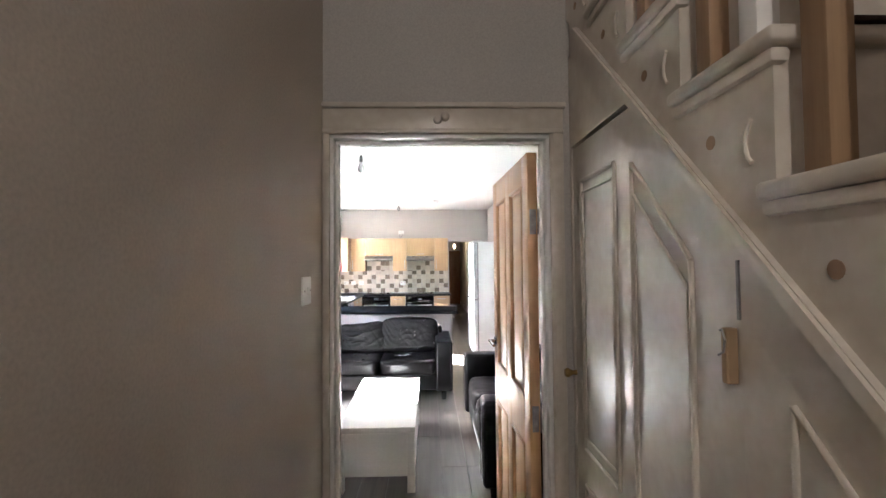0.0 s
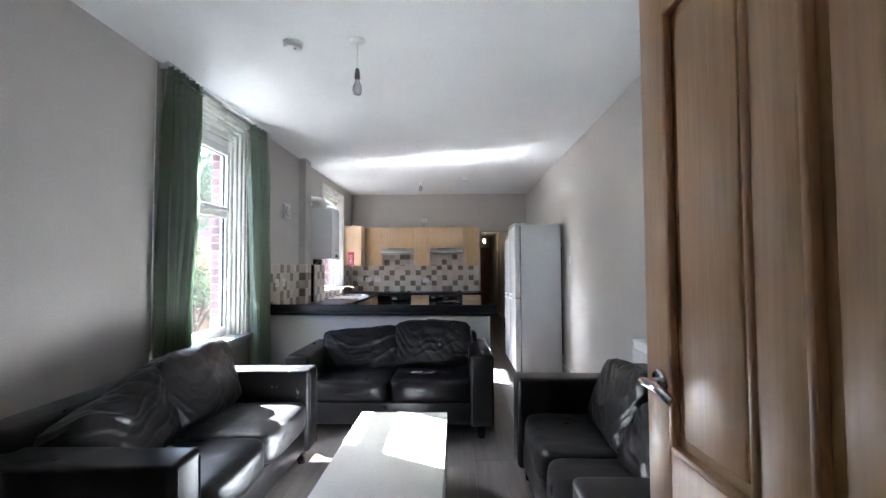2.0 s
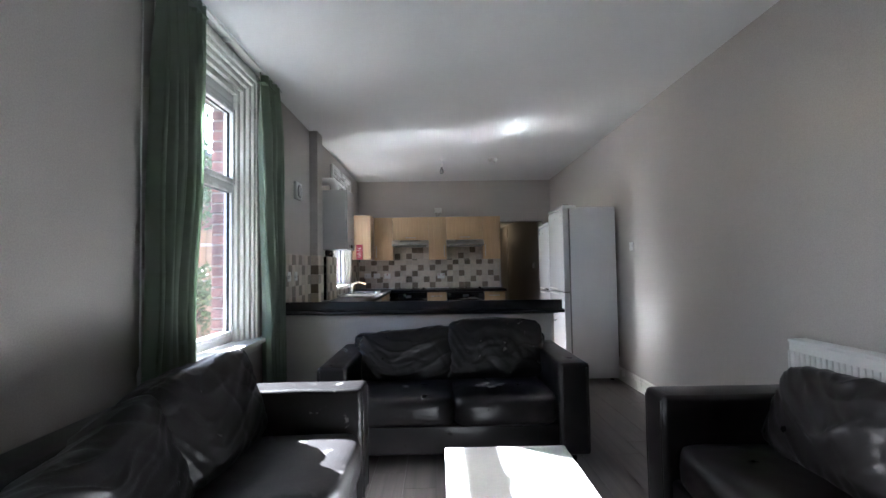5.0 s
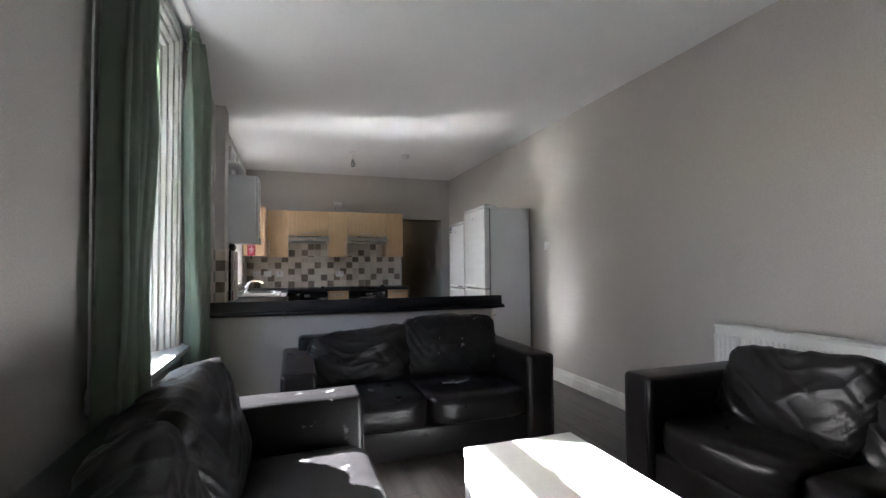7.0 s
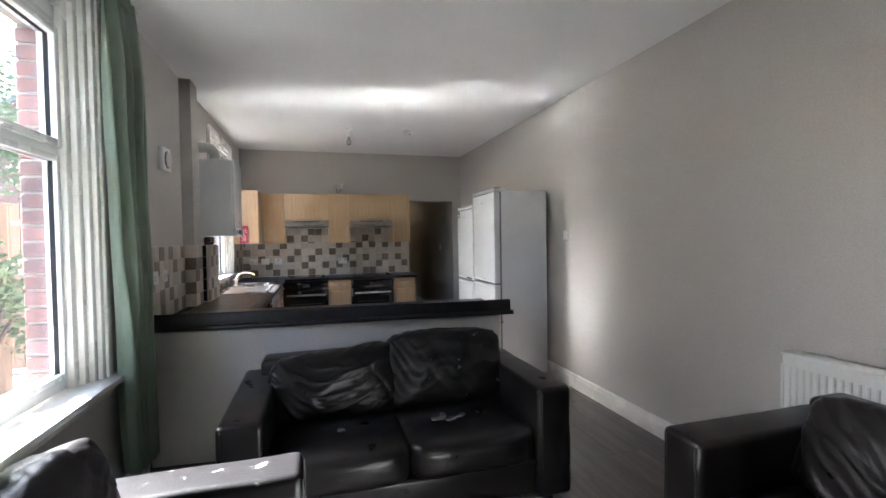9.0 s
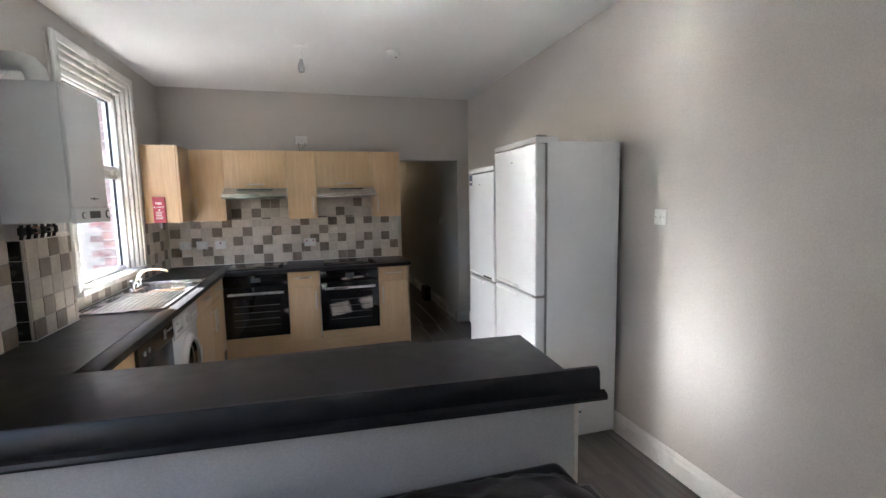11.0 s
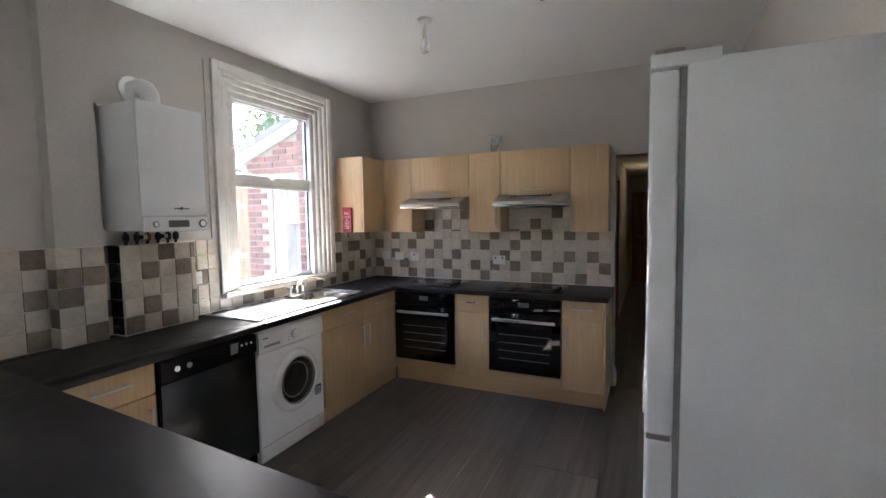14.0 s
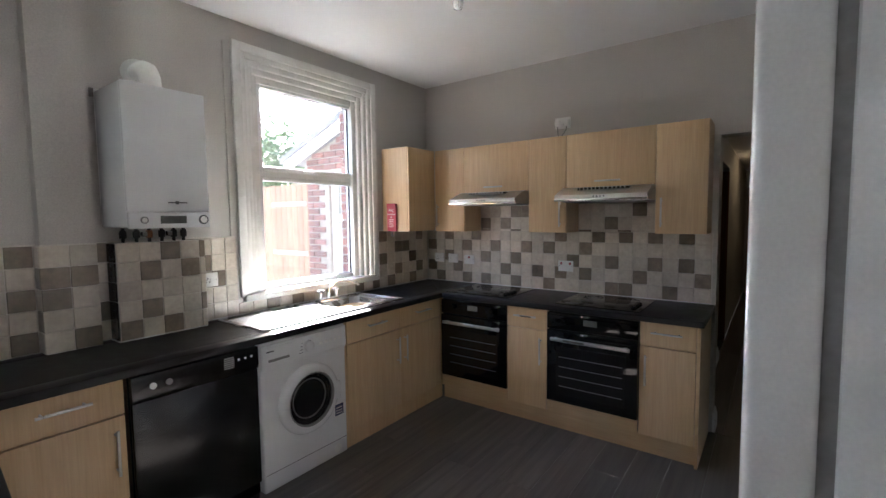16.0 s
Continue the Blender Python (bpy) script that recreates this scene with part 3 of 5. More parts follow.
DOORBEAD = wood_material("darker_pine_bead", (0.50, 0.285, 0.14), (0.44, 0.235, 0.11), "z", rough=0.4, coat=0.06)
living_door = thing("door_1", "varnished pine four-panel door standing wide open", "door", (0.262, 1.812, 0.008), 92.0, kind="structure")
panel_door(living_door, .762, 1.975, DOORWOOD, DOORBEAD)
lever_handle(living_door, .70, 1.115, 1)
lever_handle(living_door, .70, 1.115, -1)
for z in (1.70, .93, .2):
    b = bmesh.new()
    box(b, -.003, -.0005, -.014, .012, z - .05, z + .05, .0005)
    cyl(b, (-.006, -.022, z - .05), (-.006, -.022, z + .05), .005)
    for k in (-.034, 0, .034):
        cyl(b, (-.004, .004, z + k), (-.0025, .004, z + k), .004, seg=8)
    box(b, -.018, -.012, -.030, -.026, z - .05, z + .05)
    part("hinge", b, HINGE, living_door)

end_door = thing("door_2", "brown panelled door closed at the passage end", "door", (0.20, 16.86, 0.008), 0.0, kind="structure")
panel_door(end_door, .78, 1.98, DARKDOOR)
side_door = thing("door_3", "brown stained door ajar in the passage", "door", (0.155, 12.84, 0.008), 215.0, kind="structure")
panel_door(side_door, .70, 1.98, DARKDOOR)


# ---- living room ----
def sofa(label, at, turn, backs, seat_mat, arm_mat, back_mats, wr=.012, D=.90):
    """A two-seater, 1.66 wide, its front along local x facing -y. backs: for each back cushion drop, sag, lean, shift."""
    W = 1.66
    t = thing("sofa", label, "sofa", at, turn, group="black leather sofas")
    b = bmesh.new()
    box(b, .17, W - .17, .03, D - .10, .11, .29, .02, 3)
    part("base", b, LEATHER, t, smooth=50)
    b = bmesh.new()
    box(b, .10, W - .10, D - .20, D, .11, .74, .035, 4)
    part("back", b, LEATHER, t, smooth=50)
    for i, x0 in enumerate((0, W - .19)):
        b = bmesh.new()
        box(b, x0, x0 + .19, 0, D - .02, .10, .655, .026, 4)
        bmesh.ops.subdivide_edges(b, edges=[e for e in b.edges if e.calc_length() > .2], cuts=7, use_grid_fill=True)
        for v in b.verts:
            n = noise.noise(Vector((v.co.x * 4 + i, v.co.y * 4, v.co.z * 4 + at[0])))
            v.co += Vector((n * .006, n * .004, n * .006))
        arm = part("arm", b, arm_mat[i], t, smooth=60)
        b = bmesh.new()
        for xx in (x0 + .024, x0 + .166):
            tube(b, [(xx, -.001, .12), (xx, -.003, .4), (xx, -.001, .63)], .0035, 6)
        part("piping", b, LEATHER, arm, smooth=60)
    cw = (W - .38) / 2
    for i in range(2):
        b = cushion(cw - .006, D - .21, .185, 20, puff=.40, wrinkle=.006, seed=at[0] * 3 + i * 5.3, sag=0)
        bmesh.ops.transform(b, matrix=pose(.19 + cw * (i + .5), .355, .36, -1.5, 0, 0), verts=b.verts)
        part("seat_cushion", b, seat_mat[i], t, smooth=180)
    for i in range(2):
        drop, sag, lean, shift, h, yaw, crease = backs[i]
        b = cushion(cw + .03, .21, h, 46, puff=.80, wrinkle=wr, crease=crease, sag=sag, seed=at[1] * 2 + i * 3.7)
        bmesh.ops.transform(b, matrix=pose(.19 + cw * (i + .5) + shift, D - .285, .44 + h / 2 - drop, -10 + lean, 0, yaw), verts=b.verts)
        part("back_cushion", b, back_mats[i], t, smooth=180)
    for x in (.10, W - .10):
        for y in (.08, D - .10):
            part("foot", cyl(bmesh.new(), (x, y, 0), (x, y, .112), .026, .032, 12), BLACKP, t)
    return t


sofa_a = sofa("worn black leather sofa under the window, cushions slumped", (-1.195, 3.17, 0), 90,
              ((.03, .10, -12, .03, .40, 4, 1.1), (.0, .02, -8, .0, .415, -2, .35)), (LEATHER, LEATHERFLAKE), (LEATHER, LEATHERSCUFF), (LEATHER, LEATHERWORN), .014)
sofa_b = sofa("black leather sofa against the breakfast bar, seat flaking", (-1.556, 5.13, 0), 0,
              ((.015, .06, -2, .01, .385, 2, 1.5), (.0, .0, 0, .0, .40, -1, .3)), (LEATHER, LEATHER), (LEATHER, LEATHER), (LEATHER, LEATHERSCUFF), .014)
sofa_c = sofa("black leather sofa in front of the radiator, cushions crumpled", (0.19, 4.61, 0), -90,
              ((.02, .05, -12, .03, .40, -5, 1.5), (.05, .09, -17, .03, .39, 5, 1.4)), (LEATHER, LEATHER), (LEATHER, LEATHER), (LEATHER, LEATHER), .014, .84)
for k, (x, y) in enumerate(((1.02, .26), (1.09, .24), (1.15, .27), (1.06, .30), (.52, .27))):
    b = cushion(.07 - .008 * k, .03, .008, 4, wrinkle=.006, seed=k)
    bmesh.ops.transform(b, matrix=pose(x, y, .468, 0, 0, 25 * k), verts=b.verts)
    part("torn_leather_strip", b, FLAKE, sofa_b, "pale peeled strip", smooth=60)

# coffee table
table = thing("coffee_table", "low white lacquered coffee table with deep side panels", "coffee table", (-0.522, 3.79, 0))
part("tabletop", box(bmesh.new(), -.27, .27, -.66, .66, .40, .44, .004), TABLEWHITE, table, smooth=40)
for x0, x1, y0, y1 in ((-.264, -.243, -.605, .605), (.243, .264, -.605, .605), (-.214, .214, -.654, -.635), (-.214, .214, .635, .654)):
    part("side_panel", box(bmesh.new(), x0, x1, y0, y1, .11, .399, .003), TABLEWHITE, table, smooth=40)
for x in (-.24, .24):
    for y in (-.632, .632):
        part("leg", box(bmesh.new(), x - .026, x + .026, y - .026, y + .026, 0, .399, .003), TABLEWHITE, table, smooth=40)


# curtains
def curtain(label, y_top, y_bot, z0, z1, x, folds, seed):
    t = thing("curtain", label, "curtain", group="green curtains")
    nu, nv = 90, 34
    b = bmesh.new()
    grid = []
    for j in range(nv + 1):
        v = j / nv
        row = []
        for i in range(nu + 1):
            u = i / nu
            ya = y_top[0] + (y_top[1] - y_top[0]) * u
            yb = y_bot[0] + (y_bot[1] - y_bot[0]) * u
            k = v ** 0.8
            y = ya + (yb - ya) * k
            gather = .45 + .55 * min(1, v * 6)
            ph = u * folds * 2 * math.pi + seed + .5 * math.sin(v * 2.1 + u * 5 + seed)
            dx = gather * (.044 * math.sin(ph) + .018 * math.sin(ph * 2.3 + 1.7 * seed)) + .02 * noise.noise(Vector((u * 3, v * 4, seed)))
            bow = -.01 * math.sin(v * math.pi)
            row.append(b.verts.new((x + dx, y + bow + .008 * math.cos(ph), z1 + (z0 - z1) * v)))
        grid.append(row)
    for r0, r1 in zip(grid, grid[1:]):
        for i in range(nu):
            b.faces.new((r0[i], r0[i + 1], r1[i + 1], r1[i]))
    drape = part("drape", b, CURTAIN, t, smooth=180)
    s = drape.modifiers.new("thickness", "SOLIDIFY")
    s.thickness = .004
    b = bmesh.new()
    box(b, x - .028, x + .034, y_top[0] - .004, y_top[1] + .004, z1 - .075, z1 - .066, .002)
    part("heading_tape", b, CURTAIN, t)
    return t


curtain("sage green curtain hanging gathered beside the window", (4.47, 4.81), (4.39, 4.66), .22, 2.70, XL + .10, 6, 1.0)
curtain("sage green curtain pulled back at the window's far side", (5.62, 5.93), (5.78, 6.01), .22, 2.69, XL + .10, 4, 2.6)
rail = thing("curtain_rail", "white plastic curtain rail above the window", "curtain rail", (XL, 0, 0))
part("rail", box(bmesh.new(), .085, .105, 4.44, 6.06, 2.700, 2.722, .003), PLASTIC, rail)
for y in (4.5, 5.2, 5.98):
    part("bracket", box(bmesh.new(), .0, .09, y, y + .02, 2.702, 2.735, .003), PLASTIC, rail)
# a thin round bar added for the white edge left of the near curtain
edge_line = thing("white_edge_line", "thin white line along the window edge", "cord", (XL, 0, 0))
part("cord", tube(bmesh.new(), [(.03, 4.43, 2.70), (.032, 4.425, 1.8), (.04, 4.42, .82)], .004, 6), PLASTIC, edge_line)
part("cord_weight", lathe(bmesh.new(), [(.0, .74), (.011, .75), (.013, .80), (.006, .83), (0, .832)], at=(.04, 4.42, 0), seg=12), PLASTIC, edge_line, smooth=60)

# radiator
rad = thing("radiator", "white panel radiator on the wall behind the sofa", "radiator", (XR, 0, 0))
b = bmesh.new()
box(b, -.125, -.03, 3.36, 4.765, .23, .835, .006)
part("body", b, RADWHITE, rad, smooth=40)
for k in range(43):
    y = 3.40 + k * .0322
    part("flute", box(bmesh.new(), -.131, -.124, y, y + .017, .28, .785, .0035, 1), RADWHITE, rad)
b = bmesh.new()
box(b, -.128, -.028, 3.355, 4.77, .829, .845, .004)
part("top_grille", b, RADWHITE, rad, smooth=40)
for y in (3.6, 4.5):
    part("bracket", box(bmesh.new(), -.032, -.001, y, y + .03, .4, .7), RADWHITE, rad)
b = bmesh.new()
tube(b, [(-.08, 4.80, 0), (-.08, 4.80, .25), (-.08, 4.76, .27)], .0075, 8)
part("pipe", b, COPPER, rad, smooth=60)


# ceiling fittings
def pendant(label, x, y, drop, group="ceiling lights"):
    t = thing("pendant_light", label, "ceiling light", (x, y, H), group=group)
    part("ceiling_rose", lathe(bmesh.new(), [(.0, -.022), (.030, -.022), (.044, -.014), (.048, -.001), (.0, -.001)]), PLASTIC, t, smooth=40)
    part("flex", tube(bmesh.new(), [(0, 0, -.02), (.001, 0, -drop * .5), (0, 0, -drop)], .0035, 6), PLASTIC, t)
    part("lamp_holder", lathe(bmesh.new(), [(.0, -drop + .012), (.010, -drop + .01), (.016, -drop - .015), (.018, -drop - .05), (.0, -drop - .05)], seg=16), BLACKP if drop > .1 else PLASTIC, t, smooth=40)
    part("bulb", lathe(bmesh.new(), [(.0, -drop - .045), (.013, -drop - .05), (.015, -drop - .07), (.027, -drop - .10), (.030, -drop - .122), (.022, -drop - .148), (.0, -drop - .156)], seg=20), BULBWHITE, t, smooth=60)
    return t


# a heavy scattering film makes the bulb glass pale
BULBWHITE = glass_material("pale_bulb_glass", haze_film=0.25)


def smoke_alarm(label, x, y):
    t = thing("smoke_alarm", label, "smoke alarm", (x, y, H), group="smoke alarms")
    part("base", lathe(bmesh.new(), [(.0, -.001), (.062, -.001), (.062, -.014), (.0, -.014)]), PLASTIC, t, smooth=40)
    part("cover", lathe(bmesh.new(), [(.055, -.013), (.058, -.022), (.050, -.040), (.030, -.046), (.0, -.046)]), PLASTIC, t, smooth=40)
    part("test_button", lathe(bmesh.new(), [(.010, -.045), (.010, -.049), (.0, -.049)], at=(.02, -.02, 0), seg=12), GREYSEAL, t)
    return t


pendant("bare bulb on a short white flex, unlit", -0.785, 4.26, .19)
smoke_alarm("round white smoke alarm on the living room ceiling", -1.19, 4.28)
pendant("short unlit kitchen bulb holder on the ceiling", -0.735, 8.59, .05)
smoke_alarm("round white smoke alarm on the kitchen ceiling", -0.02, 8.58)

# carbon monoxide / heating control box on the wall, extractor grille
fan = thing("extractor_vent", "square white wall vent with a round louvred grille", "vent", (XL, 6.75, 2.01))
part("housing", box(bmesh.new(), 0, .035, -.085, .085, -.085, .085, .01, 3), PLASTIC, fan, smooth=40)
part("grille", lathe(bmesh.new(), [(.062, .034), (.062, .040), (.056, .042), (.0, .042)], axis="x"), GREYSEAL, fan, smooth=40)
for k in range(9):
    z = -.048 + k * .012
    hw = math.sqrt(.058 ** 2 - z * z)
    part("louvre", box(bmesh.new(), .040, .047, -hw, hw, z - .003, z + .003), PLASTIC, fan)


def wall_plate(name, label, at, turn, gangs=1, rockers=1, red=False, w=.086):
    """A white plate on a wall, built facing -y; turn swings it."""
    t = thing(name, label, "switch" if "switch" in name else "socket", at, turn, group="white wall plates")
    part("plate", box(bmesh.new(), -w * gangs / 2 * (1 if gangs == 1 else .85), w * gangs / 2 * (1 if gangs == 1 else .85), -.009, -.0005, -w / 2, w / 2, .003), PLASTIC, t, smooth=40)
    xs = [0] if rockers == 1 else [-.036, .036]
    for x in xs:
        part("rocker", box(bmesh.new(), x - .008, x + .008, -.014, -.008, (-.012 if not red else .010), (.012 if not red else .030), .002), PLASTIC if not red else REDP, t)
    for x in (-w * gangs * .36, w * gangs * .36):
        part("screw", lathe(bmesh.new(), [(.0035, -.008), (.0035, -.0102), (0, -.0102)], at=(x, 0, 0), axis="y", seg=8), HINGE, t)
    if "socket" in name:
        for x in xs:
            for px, pz in ((0, .008), (-.011, -.014), (.011, -.014)):
                part("pin_slot", box(bmesh.new(), x - .02 + px - .003, x - .02 + px + .003, -.0096, -.0085, pz - .004, pz + .004), DARKRUB, t)
    return t


wall_plate("light_switch", "white plastic light switch on the party wall", (XR, 6.92, 1.43), -90, rockers=1)
wall_plate("light_switch", "white plastic light switch in the hall", (HL, 1.455, 1.467), 90, rockers=1)
wall_plate("light_switch", "white light switch in the passage", (PX1, 10.95, 1.25), -90)


# ---- kitchen ----
CT = 0.89                                # worktop height
FX, FY = -1.585, 9.57                    # faces of the doors along the window wall and along the back wall


def bar_handle(b, p0, p1, out):
    """A round steel bar on two posts; out: the way it stands off."""
    p0, p1, o = Vector(p0), Vector(p1), Vector(out)
    d = (p1 - p0).normalized()
    cyl(b, p0 + o * .032, p1 + o * .032, .006, seg=10)
    for q in (p0 + d * .02, p1 - d * .02):
        cyl(b, q, q + o * .03, .0045, seg=8)
    return b


def unit(name, label, axis, a, b_, z0, z1, fronts, face, depth, group):
    """A cabinet unit. axis 'x': stands along x facing -y; 'y': along y facing +x. fronts: (a, b, z0, z1, handle) with handle 'top', 'low', 'r', 'l' or ''."""
    t = thing(name, label, "cabinet", group=group)
    s = -1 if axis == "x" else 1

    def bb(bm, u0, u1, v0, v1, za, zb, bev=0.0):
        lo, hi = sorted((v0, v1))
        return box(bm, u0, u1, lo, hi, za, zb, bev) if axis == "x" else box(bm, lo, hi, u0, u1, za, zb, bev)
    part("carcass", bb(bmesh.new(), a + .001, b_ - .001, face - s * .02, face - s * depth, z0, z1), MAPLE, t)
    for u0, u1, c0, c1, hd in fronts:
        d = part("drawer_front" if hd == "mid" else "door", bb(bmesh.new(), u0 + .002, u1 - .002, face - s * .018, face, c0 + .002, c1 - .002, .0015), MAPLE, t, smooth=30)
        if not hd:
            continue
        hb = bmesh.new()
        L = .17
        m = (u0 + u1) / 2
        pt = (lambda u, z: (u, face, z)) if axis == "x" else (lambda u, z: (face, u, z))
        out = (0, -1, 0) if axis == "x" else (1, 0, 0)
        L2 = min(L, (u1 - u0) * .62) / 2
        if hd == "mid":
            bar_handle(hb, pt(m - L2, (c0 + c1) / 2 + .015), pt(m + L2, (c0 + c1) / 2 + .015), out)
        elif hd == "low":
            bar_handle(hb, pt(m - L2, c0 + .04), pt(m + L2, c0 + .04), out)
        else:
            u = u1 - .04 if hd[0] == "r" else u0 + .04
            za, zb = (c1 - .05 - .19, c1 - .05) if hd[1] == "t" else (c0 + .045, c0 + .045 + .19)
            bar_handle(hb, pt(u, za), pt(u, zb), out)
        part("handle", hb, STEEL, d, "brushed steel bar handle", smooth=40)
    return t


BASE, WALLC = "maple base units", "maple wall units"
unit("base_cabinet", "maple drawer unit beside the dishwasher", "y", 6.93, 7.335, .12, .85, ((6.93, 7.335, .70, .848, "mid"), (6.93, 7.335, .13, .695, "rt")), FX, .56, BASE)
unit("base_cabinet", "maple double unit under the sink", "y", 8.545, 9.555, .12, .85,
     ((8.55, 9.06, .70, .848, "mid"), (9.06, 9.55, .70, .848, "mid"), (8.55, 9.06, .13, .695, "rt"), (9.06, 9.55, .13, .695, "lt")), FX, .56, BASE)
unit("base_cabinet", "narrow maple unit between the two ovens", "x", -.985, -.675, .12, .85, ((-.985, -.675, .70, .848, "mid"), (-.985, -.675, .13, .695, "rt")), FY, .56, BASE)
unit("base_cabinet", "maple unit at the end of the worktop", "x", -.065, .245, .12, .85, ((-.065, .245, .70, .848, "mid"), (-.065, .245, .13, .695, "lt")), FY, .56, BASE)
post = thing("corner_post", "maple corner post between the base units", "panel", (FX, FY, 0))
part("upright", box(bmesh.new(), -.02, .0, -.015, .02, .12, .85, .001), MAPLE, post)
for nm, lab, x0, x1, y0, y1, z0, z1, mt in (("end_panel", "maple end panel beside the passage", .247, .265, 9.575, 10.14, .0, .85, MAPLE),
                                            ("plinth", "maple plinth under the back units", -1.60, .262, 9.615, 9.633, 0, .118, MAPLEX),
                                            ("plinth", "maple plinth under the sink unit", -1.638, -1.62, 8.545, 9.612, 0, .118, MAPLE),
                                            ("plinth", "maple plinth under the drawer unit", -1.638, -1.62, 6.93, 7.335, 0, .118, MAPLE)):
    t = thing(nm, lab, "panel", (x0, y0, 0))
    part("board", box(bmesh.new(), 0, x1 - x0, 0, y1 - y0, z0, z1, .0015), mt, t)

# worktops
wt = thing("worktop", "black slate-effect laminate worktop around the kitchen", "worktop")
part("back_run", box(bmesh.new(), -1.556, .285, 9.535, 10.142, .852, CT, .006, 3), WORKTOP, wt, smooth=50)
SK = (-2.10, -1.655, 8.02, 9.14)         # cut-out for the sink
b = bmesh.new()
X0 = XL + .012
box(b, SK[1], -1.558, 6.80, 10.142, .852, CT, .005, 2), box(b, X0, SK[0], 6.80, 10.142, .852, CT, .003)
box(b, SK[0], SK[1], 6.80, SK[2], .8525, CT - .0002), box(b, SK[0], SK[1], SK[3], 10.142, .8525, CT - .0002)
part("window_run", b, WORKTOP, wt, smooth=50)
b = bmesh.new()
tube(b, [(-1.56, 9.535, CT + .0005), (-2.10, 10.10, CT + .0005)], .0015, 6)
part("joint_strip", b, GREYSEAL, wt)

# breakfast bar, set at a slight angle across the room
bar = thing("breakfast_bar", "black-topped breakfast bar on a low white wall", "breakfast bar", (-2.16, 6.31, 0), -3.9)
part("bar_wall", box(bmesh.new(), -.0, 2.30, .0, .10, 0, .85, .002), WALL, bar)
part("corner_bead", box(bmesh.new(), 2.301, 2.318, -.004, .104, 0, .85, .003), CREAMGLOSS, bar, "cream painted corner bead")
part("bar_top", box(bmesh.new(), .0, 2.36, .012, .64, .852, CT + .0005, .006, 3), WORKTOP, bar, smooth=50)
b = bmesh.new()
prism(b, [(-.022, .868), (-.026, .893), (-.022, .955), (-.012, .966), (.004, .966), (.010, .958), (.010, .868)], "x", .0, 2.385)
part("upstand", b, WORKTOP, bar, smooth=40)
b = bmesh.new()
prism(b, [(-.046, .862), (-.050, .872), (-.046, .884), (-.030, .890), (-.0265, .892), (-.022, .862)], "x", .0, 2.40)
part("lip", b, WORKTOP, bar, "black moulded ledge", smooth=40)
part("pin_hook", tube(bmesh.new(), [(2.318, .03, .79), (2.345, .03, .79), (2.35, .03, .80)], .004, 6), CHROME, bar)


# sink and tap
sink = thing("sink", "stainless steel inset sink with a ribbed drainer", "sink", (0, 0, CT))
b = bmesh.new()
s0, s1, t0, t1 = -2.12, -1.635, 8.00, 9.16
bx0, bx1, by0, by1 = -2.03, -1.70, 8.66, 9.06
for x0, x1, y0, y1 in ((s0, s1, t0, by0), (s0, s1, by1, t1), (s0, bx0, by0, by1), (bx1, s1, by0, by1)):
    box(b, x0, x1, y0, y1, .0005, .006)
part("deck", b, SINKSTEEL, sink, smooth=40)
b = bmesh.new()
for x0, x1, y0, y1 in ((s0, s0 + .012, t0, t1), (s1 - .012, s1, t0, t1), (s0, s1, t0, t0 + .012), (s0, s1, t1 - .012, t1)):
    box(b, x0, x1, y0, y1, .004, .012, .003)
part("rim", b, SINKSTEEL, sink, smooth=40)
b = bmesh.new()
rings_ = []
for k, (ins, z) in enumerate(((0, .006), (.004, -.01), (.014, -.10), (.035, -.145), (.09, -.15))):
    pts = []
    x0, x1, y0, y1, r = bx0 + ins, bx1 - ins, by0 + ins, by1 - ins, .06
    for cx, cy, a0 in ((x1 - r, y1 - r, 0), (x0 + r, y1 - r, 90), (x0 + r, y0 + r, 180), (x1 - r, y0 + r, 270)):
        for a in range(0, 91, 15):
            pts.append(b.verts.new((cx + r * math.cos(radians(a0 + a)), cy + r * math.sin(radians(a0 + a)), z)))
    rings_.append(pts)
for q, w in zip(rings_, rings_[1:]):
    for k in range(len(q)):
        b.faces.new((q[k], w[k], w[(k + 1) % len(q)], q[(k + 1) % len(q)]))
b.faces.new(rings_[-1])
bowl = part("bowl", b, SINKSTEEL, sink, smooth=60)
part("plug_hole", lathe(bmesh.new(), [(.035, -.148), (.035, -.146), (.022, -.147), (.0, -.149)], at=(-1.865, 8.86, 0)), DARKRUB, bowl)
part("overflow", lathe(bmesh.new(), [(.016, .0), (.016, .004), (.0, .004)], at=(-2.016, 8.86, -.05), axis="x"), DARKRUB, bowl)
for k in range(11):
    x = -2.06 + k * .036
    arc = [(x + .017 + .017 * q / 7, .0055 + .0024 * (1 - (q / 7) ** 2)) for q in range(7, -8, -1)]
    part("drainer_rib", prism(bmesh.new(), [(u, v) for u, v in arc], "y", 8.03, 8.645), RIBSTEEL, sink, smooth=60)
tap = thing("mixer_tap", "chrome kitchen mixer tap with two cross heads", "tap", (-2.045, 8.79, CT + .006))
part("body", box(bmesh.new(), -.022, .022, -.085, .085, 0, .028, .01, 3), CHROME, tap, smooth=50)
b = bmesh.new()
cyl(b, (0, 0, .02), (0, 0, .06), .017)
tube(b, [(0, 0, .05), (.01, .008, .10), (.04, .03, .142), (.085, .06, .155), (.135, .092, .150), (.175, .12, .135), (.185, .126, .115)], .0115, 12)
part("spout", b, CHROME, tap, smooth=60)
